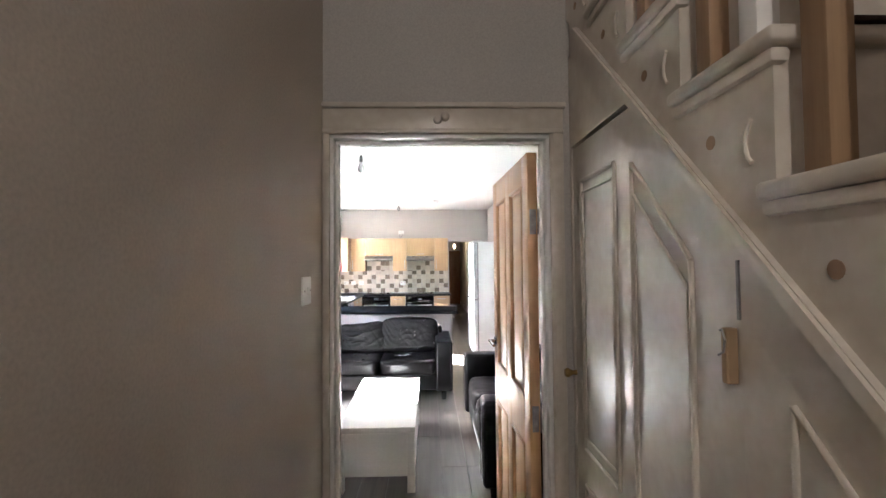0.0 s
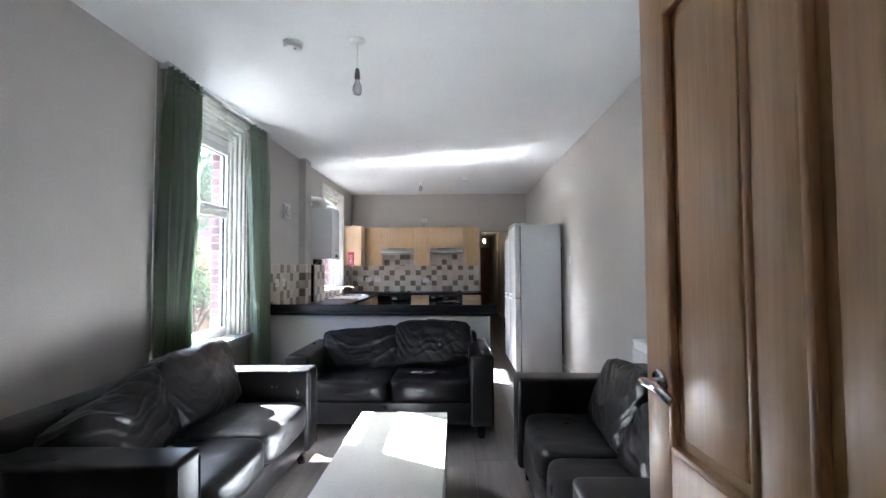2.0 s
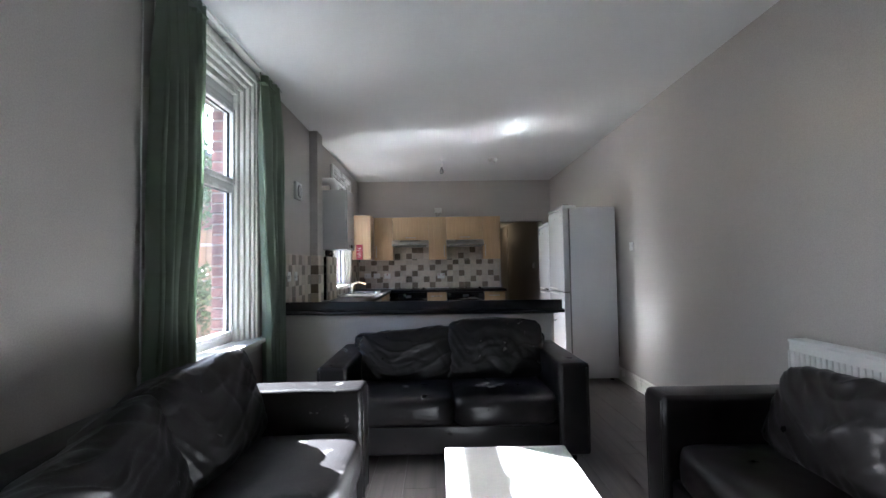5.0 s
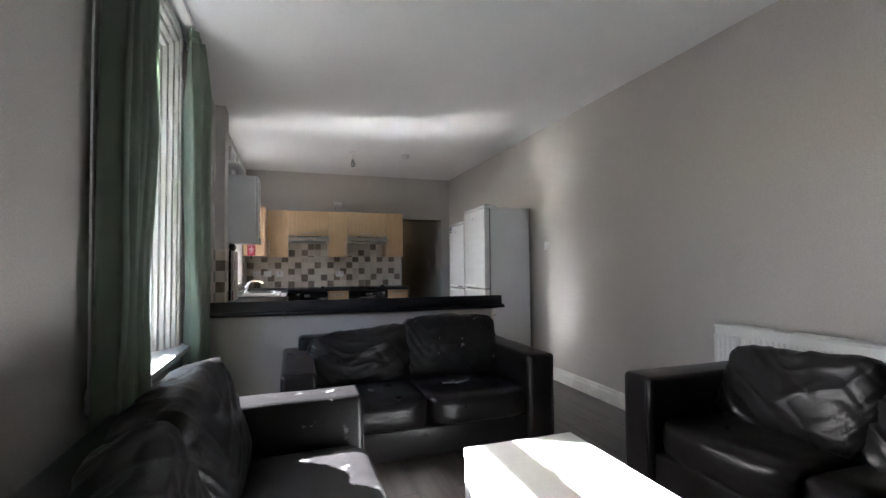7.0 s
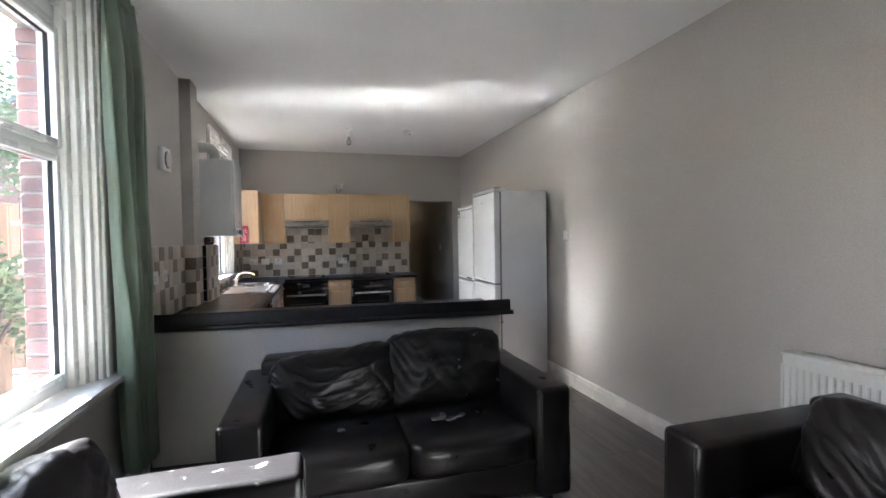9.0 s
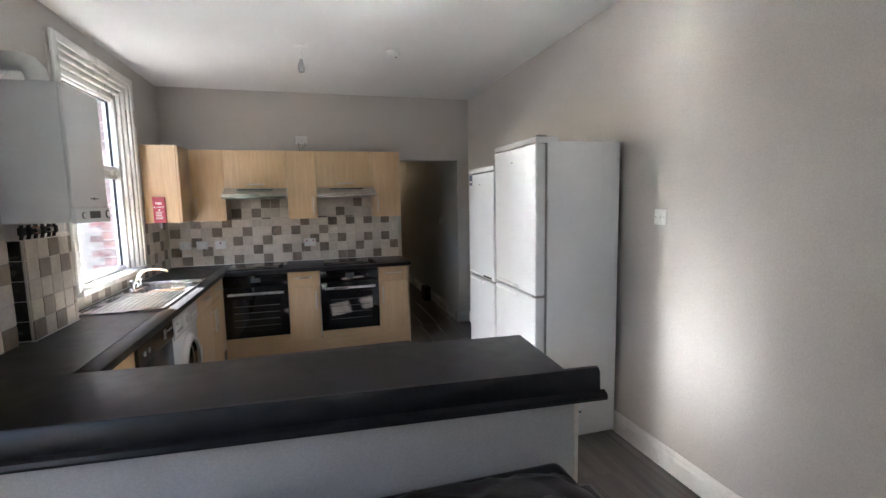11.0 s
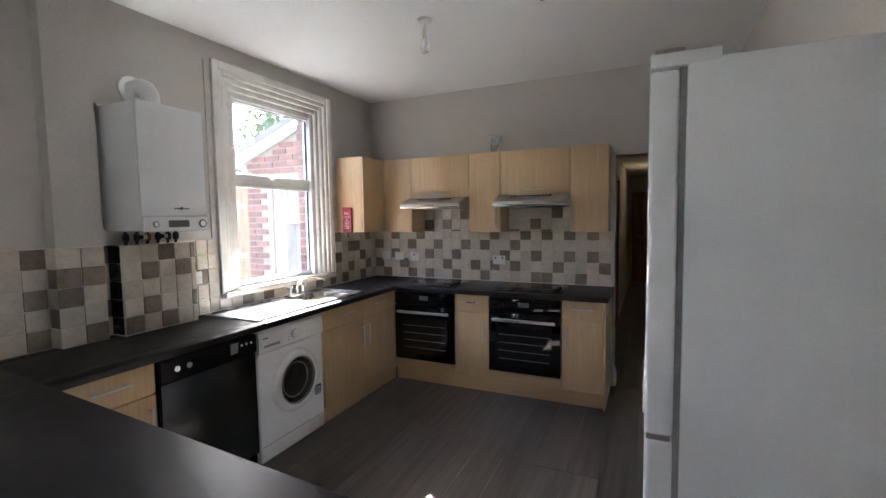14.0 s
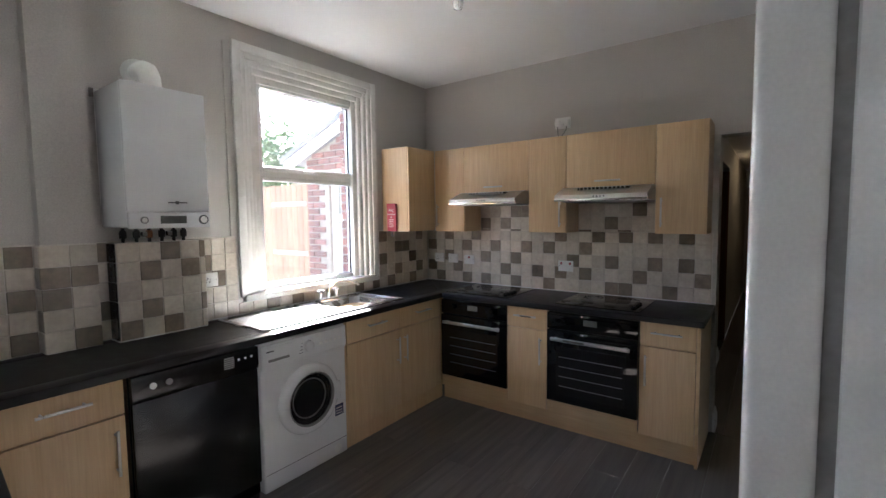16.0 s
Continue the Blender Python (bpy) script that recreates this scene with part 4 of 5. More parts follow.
for y in (-.07, .07):
    b = bmesh.new()
    cyl(b, (0, y, .025), (0, y, .065), .013)
    lathe(b, [(.0, .094), (.015, .092), (.021, .080), (.019, .068), (.012, .064), (.0, .064)], at=(0, y, 0), seg=16)
    for a in range(4):
        c, s = math.cos(a * math.pi / 2 + .5), math.sin(a * math.pi / 2 + .5)
        cyl(b, (.014 * c, y + .014 * s, .08), (.027 * c, y + .027 * s, .08), .006, seg=8)
    part("cross_head", b, CHROME, tap, smooth=50)


# appliances
def oven(x0):
    t = thing("oven", "black built-in electric oven with a steel bar handle", "oven", (x0, FY, 0), group="built-in ovens")
    W = .598
    part("body", box(bmesh.new(), .005, W - .005, .012, .54, .22, .845), DARKRUB, t)
    part("control_panel", box(bmesh.new(), 0, W, -.008, .012, .725, .838, .004), BLACKGLASS, t, smooth=40)
    d = part("door", box(bmesh.new(), 0, W, -.014, .010, .215, .718, .005), BLACKGLASS, t, smooth=40)
    part("door_window", box(bmesh.new(), .07, W - .07, -.0165, -.0135, .27, .61, .002), OVENPANE, d)
    for k in range(4):
        z = .33 + k * .068
        part("shelf_rail", box(bmesh.new(), .09, W - .09, -.0172, -.0160, z, z + .004), GREYSEAL, d)
    b = bmesh.new()
    box(b, .04, W - .04, -.056, -.040, .650, .674, .006, 3)
    for x in (.06, W - .08):
        box(b, x, x + .02, -.042, -.012, .654, .670)
    part("handle", b, STEEL, d, "brushed steel bar", smooth=40)
    for x in (.12, W - .12):
        part("knob", lathe(bmesh.new(), [(.021, -.008), (.021, -.014), (.017, -.030), (.0, -.031)], at=(x, 0, .79), axis="y", seg=20), BLACKP, t, smooth=40)
    part("clock", box(bmesh.new(), W / 2 - .045, W / 2 + .045, -.0092, -.0075, .77, .81), LCD, t)
    part("filler_panel", box(bmesh.new(), .0, W, -.002, .016, .122, .211, .0015), MAPLEX, t)
    return t


oven(-1.583)
oven(-.668)


def hob(x0, x1):
    t = thing("hob", "black glass electric hob set into the worktop", "hob", (x0, 9.60, CT), group="glass hobs")
    W = x1 - x0
    part("glass", box(bmesh.new(), 0, W, 0, .50, .0008, .007, .002), HOBGLASS, t, smooth=40)
    for x, y, r in ((.15, .14, .085), (.15, .36, .07), (.39, .14, .07), (.39, .36, .085)):
        b = bmesh.new()
        lathe(b, [(r, .0071), (r, .0076), (r - .004, .0076), (r - .004, .0071)], at=(x, y, 0), seg=32, cap=False)
        part("ring_mark", b, HOBMARK, t)
    for k in range(4):
        part("knob", lathe(bmesh.new(), [(.017, .007), (.017, .020), (.013, .028), (.0, .028)], at=(W - .05, .07 + k * .05, 0), seg=16), BLACKP, t, smooth=40)


hob(-1.56, -1.00)
hob(-.625, -.075)


def cooker_hood(x0, x1):
    t = thing("cooker_hood", "slim stainless steel cooker hood under a wall unit", "cooker hood", (x0, 0, 0), group="cooker hoods")
    W = x1 - x0
    b = bmesh.new()
    prism(b, [(10.13, 1.60), (9.66, 1.60), (9.645, 1.612), (9.645, 1.640), (9.80, 1.698), (10.13, 1.698)], "x", .002, W - .002)
    part("canopy", b, STEEL, t, smooth=20)
    b = bmesh.new()
    box(b, W * .22, W * .78, 9.735, 9.785, 1.678, 1.692)
    part("vent_slot", b, DARKRUB, t)
    for k in range(12):
        x = W * .24 + k * W * .045
        part("vent_bar", box(bmesh.new(), x, x + .006, 9.73, 9.786, 1.674, 1.6935), STEEL, t)
    part("front_rail", box(bmesh.new(), .0, W, 9.638, 9.660, 1.600, 1.616, .003), CHROME, t)
    for k in range(4):
        part("button", lathe(bmesh.new(), [(.006, 9.6455), (.006, 9.640), (0, 9.640)], at=(W * .45 + k * .022, 0, 1.627), axis="y", seg=10), GREYMARK, t)
    part("filter", box(bmesh.new(), .04, W - .04, 9.70, 10.10, 1.594, 1.600), GREYSEAL, t)
    return t


cooker_hood(-1.552, -.958)
cooker_hood(-.655, -.05)

# wall units
WF = 9.87
unit("wall_cabinet", "maple wall unit in the corner", "x", -1.866, -1.555, 1.375, 2.09, ((-1.866, -1.555, 1.376, 2.088, "lb"),), WF, .275, WALLC)
unit("wall_cabinet", "short maple unit above a cooker hood", "x", -1.555, -.956, 1.70, 2.09, ((-1.555, -.956, 1.702, 2.088, "low"),), WF, .275, WALLC)
unit("wall_cabinet", "narrow maple wall unit between the hoods", "x", -.956, -.656, 1.375, 2.09, ((-.956, -.656, 1.376, 2.088, "rb"),), WF, .275, WALLC)
unit("wall_cabinet", "short maple unit above a cooker hood", "x", -.656, -.05, 1.70, 2.09, ((-.656, -.05, 1.702, 2.088, "low"),), WF, .275, WALLC)
unit("wall_cabinet", "maple wall unit at the passage end", "x", -.05, .25, 1.375, 2.09, ((-.05, .25, 1.376, 2.088, "lb"),), WF, .275, WALLC)
unit("wall_cabinet", "maple wall unit beside the kitchen window", "y", 9.51, 9.868, 1.385, 2.09, ((9.51, 9.868, 1.386, 2.088, ""),), -1.868, .30, WALLC)
pouch = thing("fire_blanket", "red fire blanket pouch hung on a wall unit", "fire blanket", (-2.045, 9.508, 1.505))
b = bmesh.new()
box(b, -.057, .057, -.024, -.001, -.12, .115, .008, 3)
for v in b.verts:
    v.co.x *= 1 - .10 * abs(v.co.z) / .12
part("pouch", b, REDP, pouch, smooth=50)
part("flap", box(bmesh.new(), -.050, .050, -.027, -.022, .078, .118, .003), REDP, pouch)
for s, z, size in (("FIRE", .048, .030), ("BLANKET", .018, .021)):
    fc = bpy.data.curves.new("lettering", "FONT")
    fc.body, fc.size, fc.align_x, fc.extrude = s, size, "CENTER", .0004
    ob = new("lettering", fc)
    ob.parent, ob.matrix_basis = pouch, pose(0, -.0248, z, 90, 0, 0)
    fc.materials.append(PAPER)
for k in range(5):
    part("printed_line", box(bmesh.new(), -.030 + .004 * (k % 2), .028 - .005 * (k % 3), -.0252, -.0235, -.022 - k * .015, -.017 - k * .015), PAPER, pouch)
part("printed_disc", lathe(bmesh.new(), [(.007, -.0235), (.007, -.0252), (0, -.0252)], at=(0, 0, .0), axis="y", seg=12), PAPER, pouch)
part("pull_tab", box(bmesh.new(), -.012, .012, -.016, -.012, -.165, -.118), GREYMARK, pouch)

# dishwasher
dw = thing("dishwasher", "black freestanding dishwasher under the worktop", "dishwasher", (FX, 7.355, 0))
part("cabinet", box(bmesh.new(), -.54, -.03, .0, .585, .03, .842), BLACKP, dw)
part("door", box(bmesh.new(), -.03, .0, .004, .581, .10, .722, .006), BLACKP, dw, smooth=40)
b = bmesh.new()
prism(b, [(-.03, .726), (.004, .726), (.010, .745), (.008, .838), (-.03, .838)], "y", .004, .581)
panel = part("control_panel", b, BLACKP, dw, smooth=20)
for y in (.085, .15):
    part("button", lathe(bmesh.new(), [(.014, .008), (.014, .014), (.0, .015)], at=(0, y, .785), axis="x", seg=16), PLASTIC if y < .1 else GREYSEAL, panel, "pale round button", smooth=40)
for k in range(6):
    part("marking", box(bmesh.new(), .0084, .0098, .40, .45, .765 + k * .010, .768 + k * .010), PAPER, panel)
for k in range(3):
    part("indicator", lathe(bmesh.new(), [(.006, .008), (.006, .0105), (.0, .0105)], at=(0, .475 + k * .034, .797), axis="x", seg=12), PLASTIC, panel)
part("kick_panel", box(bmesh.new(), -.06, -.03, .004, .581, .0, .095, .002), BLACKP, dw)

# washing machine
wm = thing("washing_machine", "white front-loading washing machine with a round door", "washing machine", (FX, 7.95, 0))
part("cabinet", box(bmesh.new(), -.53, .0, .0, .585, .012, .842, .012, 3), ENAMEL, wm, smooth=40)
b = bmesh.new()
prism(b, [(-.02, .695), (.003, .695), (.012, .712), (.008, .828), (-.02, .836)], "y", .004, .581)
panel = part("control_panel", b, ENAMEL, wm, smooth=20)
part("detergent_drawer", box(bmesh.new(), .006, .0135, .015, .20, .72, .815, .004), ENAMEL, panel, smooth=40)
part("drawer_grip", box(bmesh.new(), .012, .0145, .04, .17, .735, .750, .002), GREYSEAL, panel)
part("programme_dial", lathe(bmesh.new(), [(.032, .009), (.030, .028), (.022, .032), (.0, .032)], at=(0, .30, .768), axis="x"), ENAMEL, panel, smooth=40)
for k in range(5):
    part("button", box(bmesh.new(), .009, .0135, .38 + k * .035, .40 + k * .035, .755, .772, .002), PLASTIC, panel)
for k in range(4):
    part("marking", box(bmesh.new(), .010, .0115, .235 + .006 * k, .26, .735 + k * .018, .738 + k * .018), GREYMARK, panel)
part("marking", box(bmesh.new(), .0135, .0142, .03, .075, .79, .797), GREYMARK, panel)
dr = part("door_ring", lathe(bmesh.new(), [(.205, .0), (.205, .014), (.197, .030), (.178, .040), (.156, .036), (.148, .020), (.148, .002)], at=(0, .30, .455), axis="x", seg=44), ENAMEL, wm, smooth=50)
part("door_rim", lathe(bmesh.new(), [(.158, .0372), (.153, .039), (.149, .034), (.147, .022)], at=(0, .30, .455), axis="x", seg=44, cap=False), GREYSEAL, dr, "grey rubber rim", smooth=60)
part("drum_mouth", lathe(bmesh.new(), [(.148, .024), (.128, .012), (.116, .004), (.0, .003)], at=(0, .30, .455), axis="x", seg=40, cap=False), DRUMGLASS, dr, "dark drum mouth", smooth=40)
part("drum_edge", lathe(bmesh.new(), [(.118, .008), (.115, .010), (.112, .009), (.110, .005)], at=(0, .30, .455), axis="x", seg=40, cap=False), HINGE, dr, "dull steel drum edge", smooth=60)
part("door_glass", lathe(bmesh.new(), [(.149, .026), (.138, .033), (.11, .040), (.055, .046), (.0, .048)], at=(0, .30, .455), axis="x", seg=40, cap=False), CLEAR, dr, "clear glass bowl", smooth=60)
part("door_grip", box(bmesh.new(), .030, .046, .475, .500, .40, .51, .006, 3), ENAMEL, dr, smooth=50)
part("energy_label", box(bmesh.new(), .0003, .0016, .49, .555, .27, .34), NAVY, wm)
for k in range(3):
    part("label_line", box(bmesh.new(), .0015, .0022, .497, .545, .282 + k * .017, .287 + k * .017), PAPER, wm)
part("kick_seam", box(bmesh.new(), -.002, .0012, .01, .575, .112, .116), GREYSEAL, wm)
part("filter_flap", box(bmesh.new(), -.002, .004, .43, .56, .025, .105, .004), ENAMEL, wm, smooth=40)
part("filter_cap", lathe(bmesh.new(), [(.028, .003), (.028, .007), (.0, .008)], at=(0, .50, .065), axis="x", seg=20), PLASTIC, wm, smooth=40)


# fridge-freezers
def fridge(label, at, turn, w, d, h, gap):
    """Built with its front along local x facing -y; turned to face the kitchen."""
    t = thing("fridge_freezer", label, "fridge freezer", at, turn, group="white fridge freezers")
    part("cabinet", box(bmesh.new(), 0, w, .080, d, .03, h - .022, .006), ENAMEL, t, smooth=40)
    part("top_cap", box(bmesh.new(), -.001, w + .001, .0, .15, h - .034, h, .005), ENAMEL, t, smooth=40)
    part("door_seal", box(bmesh.new(), .008, w - .008, .065, .081, .05, h - .036), GREYSEAL, t)
    for nm, z0, z1 in (("fridge_door", gap + .006, h - .038), ("freezer_door", .045, gap - .006)):
        b = bmesh.new()
        box(b, 0, w, 0, .066, z0, z1, .012, 3)
        dd = part(nm, b, ENAMEL, t, smooth=40)
        zz = z0 + .012 if nm == "fridge_door" else z1 - .03
        part("grip", box(bmesh.new(), .02, w * .62, -.006, .003, zz, zz + .018, .004), PLASTIC, dd, smooth=40)
    part("hinge", box(bmesh.new(), w - .05, w - .004, .004, .06, gap - .007, gap + .007, .002), HINGE, t)
    part("top_hinge", box(bmesh.new(), w - .06, w - .004, .01, .075, h - .002, h + .010, .003), HINGE, t)
    part("badge", box(bmesh.new(), w * .44, w * .50, -.0012, .001, h - .13, h - .12), GREYSEAL, t)
    for x in (.06, w - .06):
        for y in (.10, d - .06):
            part("foot", cyl(bmesh.new(), (x, y, 0), (x, y, .032), .018, seg=12), BLACKP, t)
    part("back_coil", box(bmesh.new(), .05, w - .05, d, d + .025, .25, h - .3), DARKRUB, t)
    return t


fridge("tall white fridge freezer with two doors", (0.551, 7.845, 0), -90, .615, .575, 1.902, .955)
fr2 = fridge("shorter white fridge freezer with a stuck sticker", (0.552, 8.40, 0), -90, .525, .54, 1.785, .93)
part("sticker", box(bmesh.new(), .02, .085, -.0014, .001, 1.66, 1.74), NAVY, fr2, "blue and white sticker")
part("sticker_stripe", box(bmesh.new(), .025, .075, -.002, -.001, 1.68, 1.695), PAPER, fr2)
part("dark_grip", box(bmesh.new(), .06, .48, -.004, .002, .948, .960, .002), BLACKP, fr2)

# boiler
bo = thing("boiler", "white wall-hung gas boiler with a control strip", "boiler", (XL + .001, 7.468, 1.465))
part("back_plate", box(bmesh.new(), .0, .018, .004, .371, .02, .695), PLASTIC, bo)
for y in (-.016, .372):
    part("bracket_ear", box(bmesh.new(), .0, .006, y, y + .02, .655, .70, .002), HINGE, bo)
part("casing", box(bmesh.new(), .018, .335, .0, .375, .006, .680, .008, 3), ENAMEL, bo, smooth=40)
part("front_panel", box(bmesh.new(), .336, .355, .0, .375, .082, .680, .006, 3), ENAMEL, bo, smooth=40)
cs = part("control_strip", box(bmesh.new(), .336, .362, .002, .373, .0, .079, .006, 3), ENAMEL, bo, smooth=40)
part("display", box(bmesh.new(), .361, .3635, .135, .255, .022, .060, .001), LCD, cs)
for y, r in ((.065, .017), (.338, .024)):
    b = bmesh.new()
    lathe(b, [(r, .361), (r, .367), (r * .75, .368), (.0, .368)], at=(0, y, .04), axis="x", seg=24)
    g = part("gauge", b, GREYMARK if r > .02 else GREYSEAL, cs, smooth=40)
    part("gauge_face", lathe(bmesh.new(), [(r * .7, .3682), (.0, .3690)], at=(0, y, .04), axis="x", seg=20), PLASTIC, cs)
part("maker_mark", box(bmesh.new(), .354, .3562, .175, .265, .122, .128), GREYMARK, bo)
part("maker_mark", box(bmesh.new(), .354, .3564, .210, .226, .117, .133, .002), GREYMARK, bo)
b = bmesh.new()
tube(b, [(.17, .20, .675), (.17, .20, .73), (.165, .20, .765), (.14, .20, .80), (.10, .20, .815), (.0, .20, .815)], .048, 20)
part("flue", b, PLASTIC, bo, smooth=60)
part("flue_collar", lathe(bmesh.new(), [(.075, .0), (.075, .012), (.05, .02), (.048, .02)], at=(0, .20, .815), axis="x"), PLASTIC, bo, smooth=40)
part("flue_socket", lathe(bmesh.new(), [(.056, .678), (.056, .71), (.050, .714)], at=(.17, .20, 0)), PLASTIC, bo, smooth=40)
for k, y in enumerate((.06, .12, .18, .24, .30, .35)):
    part("pipe", tube(bmesh.new(), [(.10, y, .0), (.10, y, -.045), (.085, y + .004, -.10)], .0085, 8), DARKRUB, bo, smooth=60)
    part("pipe_nut", lathe(bmesh.new(), [(.015, -.052), (.017, -.048), (.017, -.020), (.013, -.012)], at=(.10, y, 0), seg=8), COPPER if k == 2 else DARKRUB, bo)
for y in (.15, .27):
    part("valve", box(bmesh.new(), .085, .13, y - .012, y + .012, -.045, -.02, .003), CHROME, bo)
tr = thing("pipe_trunking", "thin white cable trunking beside the boiler", "trunking", (XL, 8.14, 1.40))
part("trunk", box(bmesh.new(), .0, .012, .0, .014, .0, 1.2, .002), WALL, tr)

# boxed pipes below the boiler, on the worktop
bx = thing("pipe_boxing", "tiled box hiding the pipes under the boiler", "boxing", (XL, 7.48, CT + .001))
part("core", box(bmesh.new(), .0, .118, .008, .440, 0, .500), GROUT, bx)

# sockets and plugs
wall_plate("wall_socket", "blank white plate on the tiles", (-2.02, YB - .009, 1.115), 0, 1.5, 1)
wall_plate("cooker_switch", "white fused switch on the tiles", (-1.86, YB - .009, 1.112), 0, 1.5, 2)
wall_plate("cooker_switch", "white switch with a red rocker on the tiles", (-1.68, YB - .009, 1.108), 0, 1.5, 1, True)
wall_plate("cooker_switch", "white cooker switch with a red rocker", (-.755, YB - .009, 1.097), 0, 1.7, 2, True)
wall_plate("wall_socket", "white socket on the tiles by the bar", (XL + .009, 6.69, 1.185), 90, 1.0, 1)
wall_plate("wall_socket", "white socket on the tiles by the bar", (XL + .009, 6.50, 1.185), 90, 1.0, 1)
wall_plate("wall_socket", "white socket beside the kitchen window", (XL + .009, 8.00, 1.14), 90, 1.0, 1)
sp = wall_plate("wall_socket", "white double socket above the wall units, two plugs in", (-.79, YB, 2.235), 0, 1.7, 2)
for x in (-.035, .038):
    pl = part("plug", box(bmesh.new(), x - .022, x + .022, -.042, -.009, -.03, .02, .008, 3), PLASTIC, sp, smooth=40)
part("plug_flex", tube(bmesh.new(), [(-.035, -.03, -.03), (-.03, -.03, -.09), (-.02, -.02, -.14), (-.02, -.02, -.16)], .004, 6), GREYSEAL, sp)
part("plug_flex", tube(bmesh.new(), [(.038, -.03, -.03), (.035, -.03, -.06), (.0, -.025, -.10), (-.012, -.02, -.16)], .004, 6), GREYSEAL, sp)

# passage bulb and doorstop box
pb = thing("passage_light", "lit bare bulb on the passage ceiling", "ceiling light", (.62, 14.1, 2.30))
part("ceiling_rose", lathe(bmesh.new(), [(.0, -.03), (.04, -.03), (.05, -.001), (0, -.001)]), PLASTIC, pb, smooth=40)
part("flex", tube(bmesh.new(), [(0, 0, -.03), (0, 0, -.18)], .004, 6), PLASTIC, pb)
part("bulb", lathe(bmesh.new(), [(.0, -.18), (.014, -.19), (.032, -.23), (.034, -.255), (.02, -.285), (.0, -.29)], seg=16), BULBON, pb, smooth=60)
ds = thing("dark_box", "small black box on the passage floor", "box", (.93, 11.55, -.004))
part("box_body", box(bmesh.new(), -.05, .05, -.11, .11, .0, .20, .006), BLACKP, ds)
part("box_lid", box(bmesh.new(), -.053, .053, -.113, .113, .20, .215, .004), DARKRUB, ds)


# ---- hall and stairs ----
RISE, GOING = 0.2265, 0.2433
Y0S, Z0S = 0.462, 1.667                 # nose of one tread; the flight climbs away from the front door
sx0 = HR
stairs = thing("staircase", "cream painted closed staircase with panelled cupboard below", "staircase", kind="structure")
lo, hi = -3, 6
b = bmesh.new()
DIAG = lambda y: 1.386 + (y - .557) * .9475
# boarded side above the cupboard, cut to the steps
for k in range(lo, hi):
    yn, zn = Y0S + k * GOING, Z0S + k * RISE
    y1 = min(yn + GOING, YD0 - .001)
    if y1 <= yn:
        continue
    pts = [(yn, DIAG(yn) - .01), (y1, DIAG(y1) - .01), (y1, zn - .03), (yn, zn - .03)]
    prism(b, pts, "x", sx0, sx0 + .03)
part("string_board", b, CREAMGLOSS, stairs)
for k in range(lo, hi):
    yn, zn = Y0S + k * GOING, Z0S + k * RISE
    if yn + .05 > YD0:
        continue
    y1 = min(yn + GOING + .02, YD0 - .002)
    b = bmesh.new()
    box(b, sx0 - .022, XR - .002, yn - .025, y1, zn - .028, zn, .010, 3)
    box(b, sx0 - .012, sx0 + .02, yn - .012, y1, zn - .052, zn - .028, .008, 2)
    part("tread", b, CREAMGLOSS, stairs, smooth=40)
    part("riser", box(bmesh.new(), sx0 + .03, XR - .002, yn, yn + .018, zn - RISE, zn - .028), CREAMGLOSS, stairs)
    part("stair_carpet", box(bmesh.new(), sx0 + .10, XR - .08, yn - .028, y1 - .004, zn, zn + .010, .004), CARPET, stairs)
    for i, dy in enumerate((.045, .165)):
        if yn + dy + .05 < YD0:
            part("baluster", box(bmesh.new(), sx0 + .012, sx0 + .052, yn + dy, yn + dy + .044, zn, zn + .82, .004), NEWEL if i else GLOSS, stairs, smooth=40)
    # worn fretwork bracket under the tread end
    b = bmesh.new()
    pts3 = [(sx0 - .003, yn + .03 + .030 * math.cos(a), zn - .155 + .040 * math.sin(a)) for a in [radians(-60 + 20 * q) for q in range(7)]]
    tube(b, pts3, .004, 6)
    part("carved_curl", b, CREAMGLOSS, stairs, smooth=60)
    part("bored_hole", lathe(bmesh.new(), [(.013, -.0015), (.013, -.0005), (.0, -.0005)], at=(sx0, yn + .150, zn - .130), axis="x", seg=14), NEWEL, stairs)
b = bmesh.new()
ya, yb = -.05, 1.56
for off, w, h in ((0, .020, .030), (.012, .012, .012)):
    prism(b, [(ya, DIAG(ya) - h / 2 + off), (yb, DIAG(yb) - h / 2 + off), (yb, DIAG(yb) + h / 2 + off), (ya, DIAG(ya) + h / 2 + off)], "x", sx0 - w, sx0)
part("string_moulding", b, CREAMGLOSS, stairs, smooth=30)
b = bmesh.new()
tube(b, [(sx0 + .03, y, DIAG(y) + .93) for y in (-.4, .4, 1.1, 1.68)], .032, 10)
part("handrail", b, NEWEL, stairs, smooth=60)

# panelled front of the cupboard
cup = thing("cupboard_front", "cream gloss panelled cupboard wall under the stairs", "cupboard", kind="structure")
b = bmesh.new()
yr0 = -1.69
prism(b, [(yr0, 0), (.795, 0), (.795, DIAG(.795) - .02), (.55, DIAG(.55) - .02), (yr0, max(.05, DIAG(yr0)))], "x", sx0 + .004, sx0 + .03)
prism(b, [(1.702 - .02, 0), (YD0 - .025, 0), (YD0 - .025, 2.3), (1.702 - .02, 2.3)], "x", sx0 + .004, sx0 + .03)
prism(b, [(1.160, 1.965), (YD0 - .025, 1.965), (YD0 - .025, DIAG(1.66)), (1.160, 1.972)], "x", sx0 + .004, sx0 + .03)
part("boarding", b, CREAMGLOSS, cup)
cd = thing("cupboard_door", "cream gloss cupboard door with a sloping top edge", "cupboard door", kind="structure")
b = bmesh.new()
